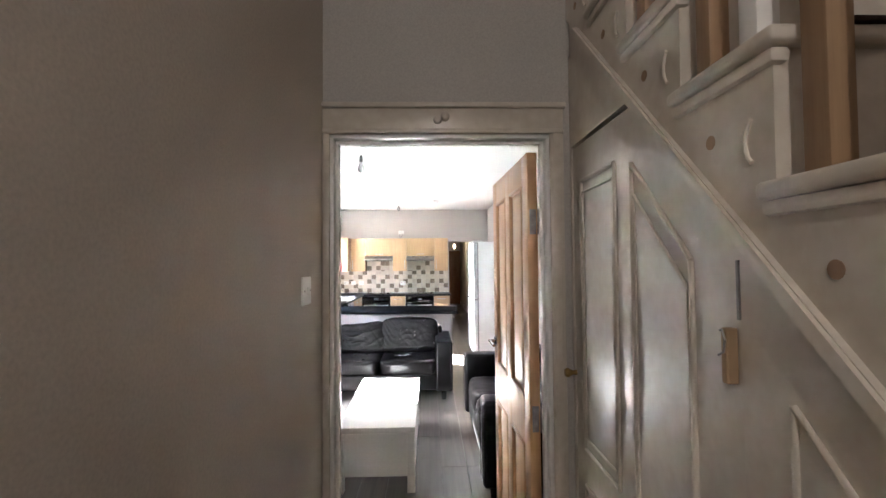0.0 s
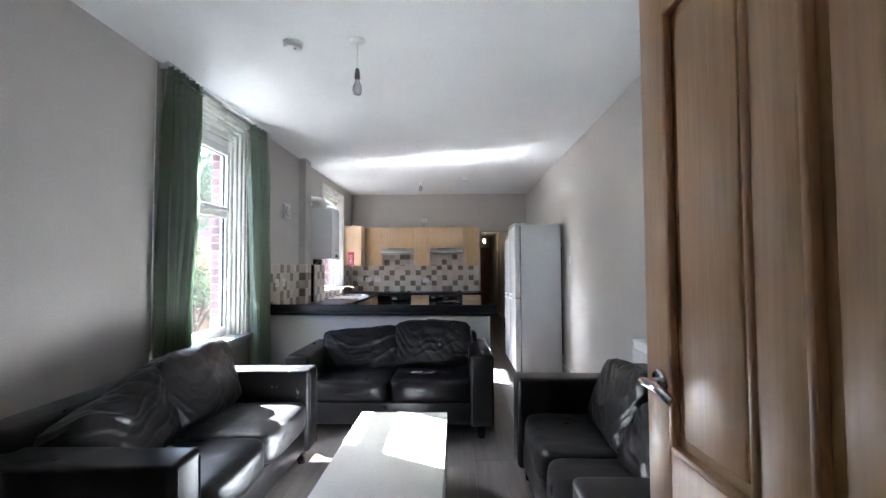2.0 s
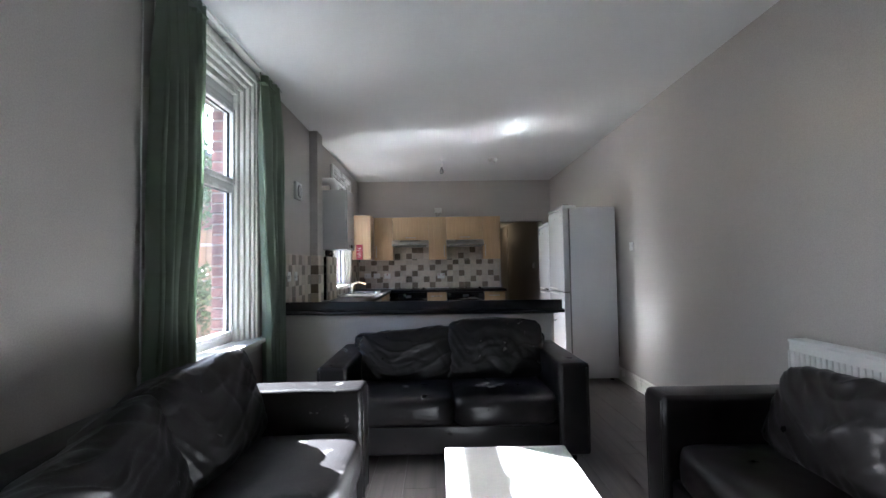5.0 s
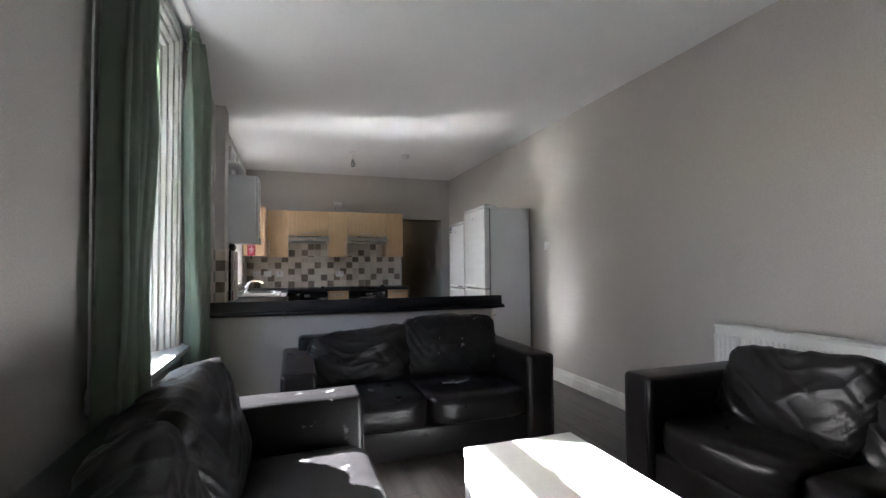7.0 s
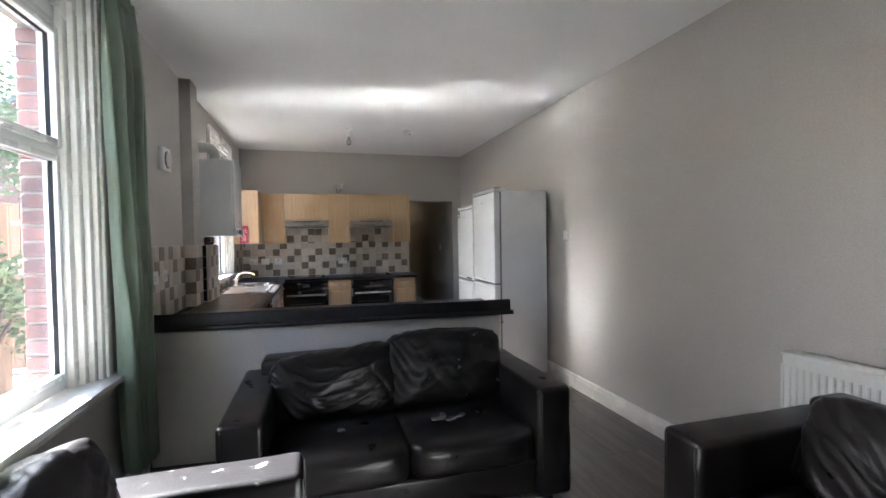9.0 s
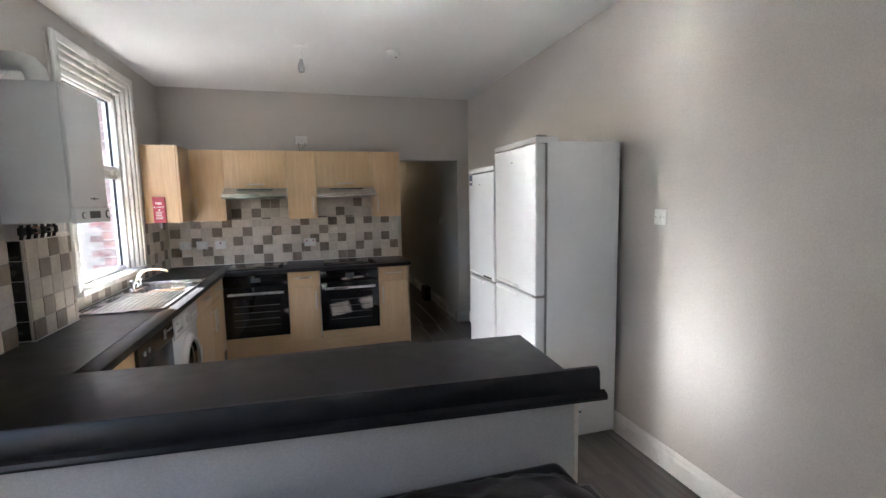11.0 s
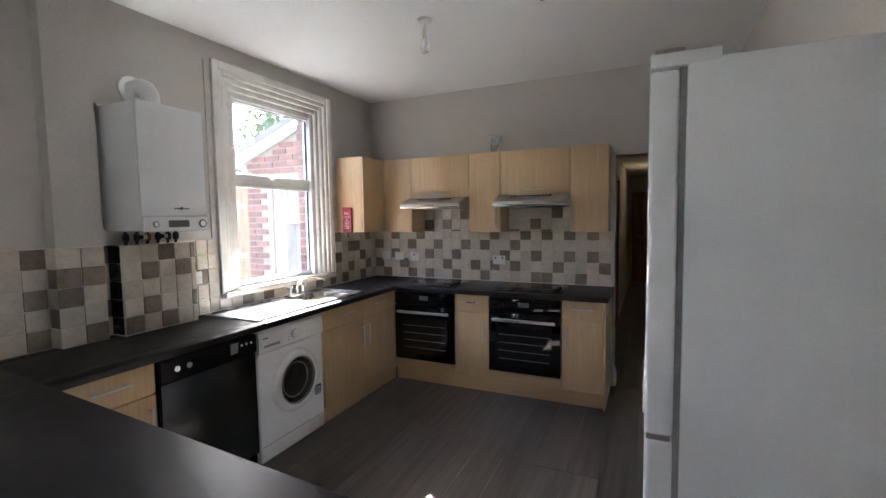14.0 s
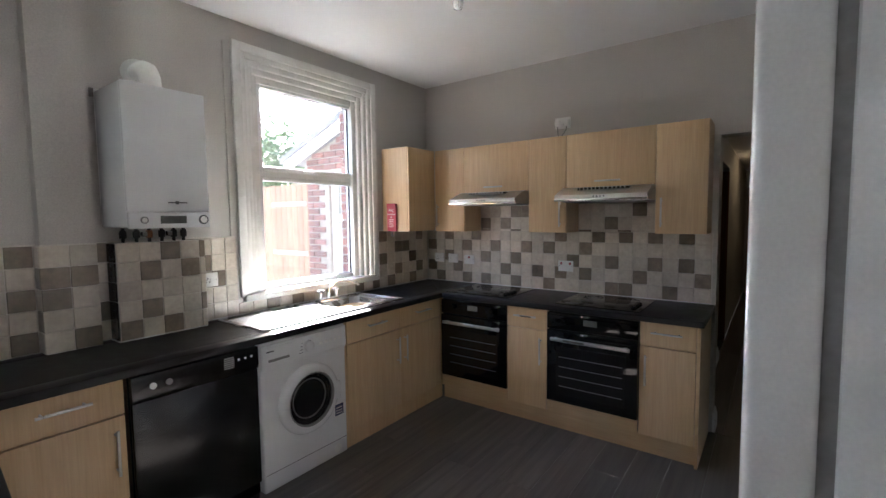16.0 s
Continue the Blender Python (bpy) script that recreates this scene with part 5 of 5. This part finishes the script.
prism(b, [(.799, 0.01), (1.676, 0.01), (1.676, 1.956), (1.172, 1.950), (.799, DIAG(.799) - .034)], "x", sx0 + .008, sx0 + .032)
part("leaf", b, CREAMGLOSS, cd)
for nm, pts in (("near_panel", ((.935, .10), (1.19, .10), (1.19, 1.80), (.935, 1.55))), ("far_panel", ((1.295, .92), (1.568, .92), (1.568, 1.825), (1.295, 1.825))),
                ("low_panel", ((1.295, .10), (1.568, .10), (1.568, .80), (1.295, .80)))):
    b = bmesh.new()
    pts = [Vector((sx0 + .004, y, z)) for y, z in pts]
    c = sum(pts, Vector()) / 4
    for i in range(4):
        p, q = pts[i], pts[(i + 1) % 4]
        tube(b, [p, p.lerp(q, .5), q], .0065, 8)
        pi, qi = p + (c - p) * .09, q + (c - q) * .09
        tube(b, [pi, pi.lerp(qi, .5), qi], .004, 6)
    part(nm + "_moulding", b, CREAMGLOSS, cd, smooth=60)
b = bmesh.new()
lathe(b, [(.010, 0), (.007, -.012), (.013, -.024), (.017, -.032), (.012, -.042), (.0, -.044)], at=(sx0 + .006, 1.655, 1.155), axis="x", seg=20)
part("knob", b, BRASS, cd, "small turned brass knob", smooth=50)
b = bmesh.new()
box(b, sx0 + .001, sx0 + .008, .7955, .8015, 1.45, 1.55)
part("gap_hinge", b, HINGE, cd)
blk = thing("timber_block", "bare wooden turn block with a bent wire on the cupboard", "wood block", (sx0, .815, 1.345))
part("block", box(bmesh.new(), -.014, .007, -.008, .008, -.005, .090, .003), BARETIMBER, blk)
part("wire", tube(bmesh.new(), [(-.016, .006, .085), (-.018, -.002, .088), (-.018, -.010, .07), (-.018, -.006, .05), (-.017, .010, .042)], .002, 6), HINGE, blk)
tri = thing("corner_panel_moulding", "triangular panel moulding near the stair foot", "moulding", kind="structure")
b = bmesh.new()
p3 = [Vector((sx0 + .004, y, z)) for y, z in ((.69, .2), (.69, 1.34), (.25, .93), (.25, .2))]
for i in range(4):
    tube(b, [p3[i], p3[i].lerp(p3[(i + 1) % 4], .5), p3[(i + 1) % 4]], .0065, 8)
part("bead", b, CREAMGLOSS, tri, smooth=60)

# front door behind the camera, and the hall lamp
fd = thing("door_4", "cream painted panelled front door", "door", (-.36, -1.68, 0), 0, kind="structure")
panel_door(fd, .62, 2.03, CREAMGLOSS)
hl = thing("hall_light", "lit bare bulb hanging in the hall", "ceiling light", (-.08, -.85, 5.2))
part("flex", tube(bmesh.new(), [(0, 0, 0), (0, 0, -2.70)], .004, 6), PLASTIC, hl)
part("bulb", lathe(bmesh.new(), [(.0, -2.70), (.014, -2.71), (.032, -2.75), (.034, -2.775), (.02, -2.805), (.0, -2.81)], seg=16), HALLBULB, hl, smooth=60)


# ---- outside ----
rng = random.Random(5)
ground = structure("ground", box(bmesh.new(), -400, 400, -400, 400, -.6, -.25), PAVING, "grey concrete yard and ground")

fence = thing("fence", "weathered wooden board fence along the yard", "fence", (-4.5, 0, -.25))
for k in range(53):
    y = 1.6 + k * .146
    z = 2.10 + rng.uniform(-.008, .008)
    part("board", box(bmesh.new(), -.012, .012, y, y + .138, .02, z, .003, 1), FENCEWOOD, fence)
for z in (.35, 1.1, 1.85):
    part("rail", box(bmesh.new(), -.07, -.014, 1.6, 9.34, z, z + .08), FENCEWOOD, fence)
part("capping", box(bmesh.new(), -.035, .035, 1.58, 9.36, 2.11, 2.14, .004), FENCEWOOD, fence)
gate = thing("yard_gate", "pale ledged wooden gate beside the brick wall", "gate", (-4.48, 10.24, -.25))
for k in range(9):
    part("board", box(bmesh.new(), -.70 + k * .115, -.59 + k * .115, -.012, .012, .05, 2.20 - .01 * (k % 2), .003), FENCEWOOD, gate)
for z in (.5, 1.35, 1.95):
    part("ledge", box(bmesh.new(), -.69, .33, .013, .04, z, z + .10, .003), FENCEWOOD, gate)
for z in (1.28, 1.92):
    part("strap_hinge", box(bmesh.new(), -.45, .30, -.019, -.0125, z, z + .055), HINGE, gate)

# lean-to with a sloping verge
ext = thing("brick_outbuilding", "red brick lean-to with a white window and sloping verge", "outbuilding", (0, 10.20, -.25))
b = bmesh.new()
TOPL = lambda x: 2.42 + (x + 4.3) * .37
prism(b, [(-4.12, -.2), (-3.72, -.2), (-3.72, TOPL(-3.72)), (-4.12, TOPL(-4.12))], "y", .012, .22)
prism(b, [(-2.98, -.2), (-2.53, -.2), (-2.53, TOPL(-2.53)), (-2.98, TOPL(-2.98))], "y", .012, .22)
prism(b, [(-3.72, -.2), (-2.98, -.2), (-2.98, 1.03), (-3.72, 1.03)], "y", .012, .22)
prism(b, [(-3.72, 2.30), (-2.98, 2.30), (-2.98, TOPL(-2.98)), (-3.72, TOPL(-3.72))], "y", .012, .22)
part("wall", b, MORTAR, ext)
b = bmesh.new()
prism(b, [(-4.45, TOPL(-4.45) - .02), (-2.54, TOPL(-2.54) - .02), (-2.54, TOPL(-2.54) + .14), (-4.45, TOPL(-4.45) + .14)], "y", -.10, -.06)
part("bargeboard", b, UPVC, ext)
b = bmesh.new()
prism(b, [(-4.5, TOPL(-4.5) + .10), (-2.54, TOPL(-2.54) + .10), (-2.54, TOPL(-2.54) + .17), (-4.5, TOPL(-4.5) + .17)], "y", -.12, 4.0)
part("roof", b, SLATE, ext)
wn_ = part("window_frame", bmesh.new(), UPVC, ext)
b = bmesh.new()
for x0, x1, z0, z1 in ((-3.72, -3.66, 1.03, 2.30), (-3.04, -2.98, 1.03, 2.30), (-3.66, -3.04, 1.03, 1.10), (-3.66, -3.04, 2.23, 2.30), (-3.66, -3.04, 1.72, 1.80)):
    box(b, x0, x1, .05, .11, z0, z1, .006)
b.to_mesh(wn_.data)
b.free()
part("sill", box(bmesh.new(), -3.76, -2.94, -.06, .10, .985, 1.03, .006), UPVC, ext)
part("pane", box(bmesh.new(), -3.66, -3.04, .078, .084, 1.10, 2.23), GLASS, ext)
b = bmesh.new()
for k in range(40):
    u0, u1 = k / 40, (k + 1) / 40
    f = lambda u: .13 + .012 * math.sin(u * 50)
    vs = [b.verts.new((-3.66 + .62 * u, f(u), z)) for u, z in ((u0, 1.1), (u1, 1.1), (u1, 2.23), (u0, 2.23))]
    b.faces.new(vs)
nc = part("net_curtain", b, NET, ext)
nc.modifiers.new("thickness", "SOLIDIFY").thickness = .003

# neighbouring terrace beyond the fence
nb = thing("neighbour_house", "red brick terrace behind the yard fence", "house", (-13.0, 26.0, -.25))
b = bmesh.new()
prism(b, [(-4, 0), (4, 0), (4, 5.2), (0, 7.6), (-4, 5.2)], "y", 0, 7)
part("wall", b, BRICK, nb)
b = bmesh.new()
prism(b, [(-4.3, 5.0), (0, 7.62), (4.3, 5.0), (4.3, 5.2), (0, 7.82), (-4.3, 5.2)], "y", -.2, 7.2)
part("roof", b, SLATE, nb)
for x in (-1.9, 1.9):
    for z in (1.0, 3.5):
        w_ = part("window", box(bmesh.new(), x - .5, x + .5, -.06, .02, z, z + 1.3), UPVC, nb)
        part("pane", box(bmesh.new(), x - .42, x + .42, -.07, -.06, z + .08, z + 1.22), DRUMGLASS, w_)


def foliage(bm, centre, radius, n, size, rnd):
    """Small folded leaves scattered through an uneven cloud of clumps."""
    clumps = [(Vector(centre) + Vector((rnd.gauss(0, .45) * radius[0], rnd.gauss(0, .45) * radius[1], rnd.gauss(0, .42) * radius[2])), rnd.uniform(.25, .5)) for _ in range(max(8, n // 60))]
    for _ in range(n):
        c, r = clumps[rnd.randrange(len(clumps))]
        p = c + Vector((rnd.gauss(0, 1), rnd.gauss(0, 1), rnd.gauss(0, 1))) * r * radius[0] * .45
        m = Matrix.Translation(p) @ Euler((rnd.uniform(0, 6.3), rnd.uniform(0, 6.3), rnd.uniform(0, 6.3))).to_matrix().to_4x4()
        s = size * rnd.uniform(.6, 1.3)
        v = [bm.verts.new(m @ Vector(q)) for q in ((0, -s, 0), (s * .5, 0, s * .15), (0, s, 0), (-s * .5, 0, s * .15))]
        bm.faces.new((v[0], v[1], v[2])), bm.faces.new((v[0], v[2], v[3]))


def tree(name, label, at, h, r, n, leaf, seed):
    rnd = random.Random(seed)
    t = thing(name, label, "tree" if h > 3 else "shrub", at)
    b = bmesh.new()
    th = h * .42
    cyl(b, (0, 0, 0), (.05 * h * .2, 0, th), .035 * h, .022 * h, 10)
    for k in range(6):
        a = k * 1.05 + rnd.uniform(-.3, .3)
        e = Vector((math.cos(a) * r * .6, math.sin(a) * r * .6, h * rnd.uniform(.6, .85)))
        tube(b, [(0, 0, th * rnd.uniform(.6, 1)), e * .5 + Vector((0, 0, th * .4)), e], .011 * h, 6)
    part("trunk", b, BARK, t, smooth=60)
    b = bmesh.new()
    foliage(b, (0, 0, h * .72), (r, r, h * .33), n, leaf, rnd)
    part("crown", b, LEAF, t)
    return t


tree("tree", "leafy garden tree behind the fence", (-11.5, 15.0, -.25), 4.2, 1.6, 5200, .09, 3)
tree("tree", "tall leafy tree beyond the yard", (-12.5, 20.5, -.25), 7.6, 2.6, 5200, .13, 4)
# this one is out of view, added to cut sky light on the party wall
tree("tree", "unseen tree added to block sky light at the living room window", (-8.4, 4.0, -.25), 5.0, 1.7, 5200, .09, 8)
tree("shrub", "pale flowering shrub against the fence", (-3.95, 7.9, -.25), 1.7, .42, 2600, .035, 6)
tree("shrub", "bushy shrub against the fence", (-3.9, 6.9, -.25), 1.35, .40, 2200, .035, 7)


# ---- pieces: floor boards, tiles, bricks ----
rng = random.Random(11)


def shared(name, bm, m):
    me = bpy.data.meshes.new(name)
    bm.to_mesh(me)
    bm.free()
    me.materials.append(m)
    return me


def piece(name, me, parent, m):
    ob = new(name, me)
    ob.parent, ob.matrix_basis = parent, m
    return ob


# laminate boards, 0.19 wide, running with the house
BW = .192
lengths = {}


def board_mesh(w, l):
    key = (round(w, 3), round(l, 3))
    if key not in lengths:
        lengths[key] = shared("plank", box(bmesh.new(), -w / 2 + .0006, w / 2 - .0006, -l / 2 + .0006, l / 2 - .0006, -.012, 0, .0012, 1), LAMINATE)
    return lengths[key]


def lay(x0, x1, y0, y1, seed):
    r = random.Random(seed)
    x = x0
    while x < x1 - .01:
        w = min(BW, x1 - x)
        y = y0 - r.choice((0, .2, .4, .6, .8, 1.0))
        while y < y1 - .01:
            a, c = max(y, y0), min(y + 1.28, y1)
            if c - a > .02:
                piece("plank", board_mesh(w, c - a), floor, pose(x + w / 2, (a + c) / 2, 0, 0, 0, 0))
            y += 1.28
        x += w


lay(XL, XR, YD1 - .05, YB, 21)
lay(HL, HR + .03, -1.68, YD1 - .05, 22)
lay(0.16, PX1, YB, 16.9, 23)

# wall tiles, 0.1 m
TS = .1


def tile_mesh(w, h, m):
    return shared("tile", box(bmesh.new(), -w / 2, w / 2, -.0085, -.0005, -h / 2, h / 2, .0022, 1), m)


cache = {}


def tile(parent, m, w, h, mat_):
    if w < .012 or h < .012:
        return
    key = (round(w, 3), round(h, 3), mat_.name)
    if key not in cache:
        cache[key] = tile_mesh(w - .003, h - .003, mat_)
    piece("tile", cache[key], parent, m @ pose(0, 0, 0, rng.uniform(-.35, .35), 0, rng.uniform(-.35, .35)))


def tile_field(parent, base, u0, u1, z0, z1, colour, rows=(), pitch=TS):
    """Tiles on a plane through base facing its -y; u along its x. rows: from the lowest up, # for a dark tile and . for a pale one; where none is given, chance."""
    cols = int(math.ceil((u1 - u0) / pitch - .05))
    prev = [False] * 99
    for i in range(cols):
        a, c = u0 + i * pitch, min(u0 + (i + 1) * pitch, u1)
        z, j, up = z0, 0, False
        while z < z1 - .008:
            zz = min(z + TS, z1)
            p = .62 if not (up or prev[j]) else (.24 if not (up and prev[j]) else 0)
            dark = rng.random() < p
            if j < len(rows) and i < len(rows[j]):
                dark = rows[j][i] == "#"
            tile(parent, base @ pose((a + c) / 2, 0, (z + zz) / 2), c - a, zz - z, colour(dark))
            up, prev[j] = dark, dark
            z, j = z + TS, j + 1


two = lambda dark: TILEBROWN if dark else TILECREAM
TZ = CT + .002
BACKTOP = 1.374
bm_ = bmesh.new()
box(bm_, XL + .002, .262, YB - .0035, YB - .0003, CT + .001, BACKTOP)
box(bm_, -1.553, -.957, YB - .0035, YB - .0003, BACKTOP, 1.70), box(bm_, -.655, -.05, YB - .0035, YB - .0003, BACKTOP, 1.70)
part("grout", bm_, GROUT, wall_back)
BASEY = pose(0, YB - .003, 0)
tile_field(wall_back, BASEY, -2.160, .262, TZ, BACKTOP, two,
           (".#..#.#..#..#....##..#..", "#..#....#..#.#.#...#...#", "..#...#..#....#..#..#.#.", "#...#..#..#.#..#........", "..#..#.......#..#.#.#.#."), .1007)
tile_field(wall_back, BASEY, -1.553, -.957, BACKTOP + .018, 1.60, two, ("#.#...", "...##."))
tile_field(wall_back, BASEY, -.655, -.05, BACKTOP + .018, 1.60, two, ("..#...", "....#."))
for xa, xb in ((-1.553, -.957), (-.655, -.05)):
    for k in range(6):
        tile(wall_back, BASEY @ pose(xa + .05 + k * .099, 0, BACKTOP + .009), .099, .018, TILECREAM if (k * 7 + int(xa * 10)) % 3 else TILEBROWN)
part("sealant", box(bmesh.new(), XL + .012, .262, YB - .016, YB - .010, CT + .0005, CT + .007, .002), PLASTIC, wall_back)

LT = pose(XL + .003, 0, 0, 0, 0, 90)
TTOP = 1.398
bm_ = bmesh.new()
box(bm_, XL + .0003, XL + .0035, 6.20, 7.21, CT + .001, TTOP), box(bm_, XL + .0003, XL + .0035, 7.42, 8.17, CT + .001, TTOP)
box(bm_, XL + .0003, XL + .0035, 8.17, 9.46, CT + .001, .968), box(bm_, XL + .0003, XL + .0035, 9.46, YB - .004, CT + .001, TTOP)
part("grout", bm_, GROUT, wall_left)
bm_ = bmesh.new()
box(bm_, XL + .0853, XL + .0875, 7.208, 7.42, CT + .001, TTOP), box(bm_, XL + .012, XL + .0873, 7.2072, 7.2098, CT + .001, TTOP)
part("grout", bm_, GROUT, wall_left)
tile_field(wall_left, LT, 6.195, 7.198, TZ, TTOP, two, (".#..#..#.#", "#...#.#...", "..#..#...#", ".#.#...#..", "#...#.#..#"), .1003)
tile_field(wall_left, pose(XL, 7.208, 0, 0, 0, 0), .012, .094, TZ, TTOP, two, (".", "#", ".", "#", "."))
tile_field(wall_left, pose(XL + .087, 0, 0, 0, 0, 90), 7.20, 7.42, TZ, TTOP, two, (".#", "..", "#.", "##", ".."), .11)
tile_field(wall_left, LT, 7.425, 7.485, TZ, TTOP, two, (".", "#", ".", ".", "#"))
tile_field(wall_left, LT, 7.926, 8.172, TZ, TTOP, two, ("...", "...", ".#.", "#..", "..."), .085)
tile_field(wall_left, LT, 8.172, 9.458, TZ, .968, two, ("..#.#..#..#.#",))
tile_field(wall_left, LT, 9.458, 10.135, TZ, TTOP - .012, two, (".#..#..", "..#..#.", "#...#..", "..##...", "#....#."))
part("sealant", box(bmesh.new(), XL + .010, XL + .017, 7.93, YB - .016, CT + .0005, CT + .007, .002), PLASTIC, wall_left)
tile_field(bx, pose(.119, -7.48, -CT - .001, 0, 0, 90), 7.488, 7.920, TZ, CT + .500, two, ("#.#..", ".#..#", ".....", ".#.#.", "..#.#"))
tile_field(bx, pose(.0, .008, -CT - .001, 0, 0, 0), .012, .122, TZ, CT + .500, lambda d: TILEBLACK)
for q in (-.006, .428):
    part("sealant", box(bmesh.new(), .012, .134, q, q + .006, 0, .006, .002), PLASTIC, bx)
part("sealant", box(bmesh.new(), .128, .135, -.006, .434, 0, .006, .002), PLASTIC, bx)

# bricks
bmesh_b = shared("brick", box(bmesh.new(), -.1055, .1055, -.012, .05, -.031, .031, .003, 1), BRICK)
half_b = shared("brick", box(bmesh.new(), -.049, .049, -.012, .05, -.031, .031, .003, 1), BRICK)
ew = [o for o in ext.children if o.name.startswith("wall")][0]
for j in range(38):
    z = .04 + j * .075
    x = -4.12 + (.108 if j % 2 == 0 else .052)
    first = True
    while x < -2.56:
        full = not (first and j % 2)
        w = .1055 if full else .049
        inwin = (-3.72 - w < x < -2.98 + w) and 1.0 < z < 2.31
        if not inwin and z + .04 < TOPL(x) and x - w > -4.125:
            piece("brick", bmesh_b if full else half_b, ew, pose(x, .012, z, 0, rng.uniform(-.4, .4), 0))
        step = .2235 if full else .1625
        x += step
        first = False
# brick reveals beside the windows
for gl, z0, z1 in (((4.74, 5.62), .76, 2.42), ((8.40, 9.28), 1.04, 2.44)):
    for j in range(int((z1 - z0) / .075)):
        z = z0 + .036 + j * .075
        for side in (0, 1):
            y = gl[side]
            piece("brick", half_b, wall_outer, pose(OUT + .045, y, z, 0, 0, 0 if side else 180))
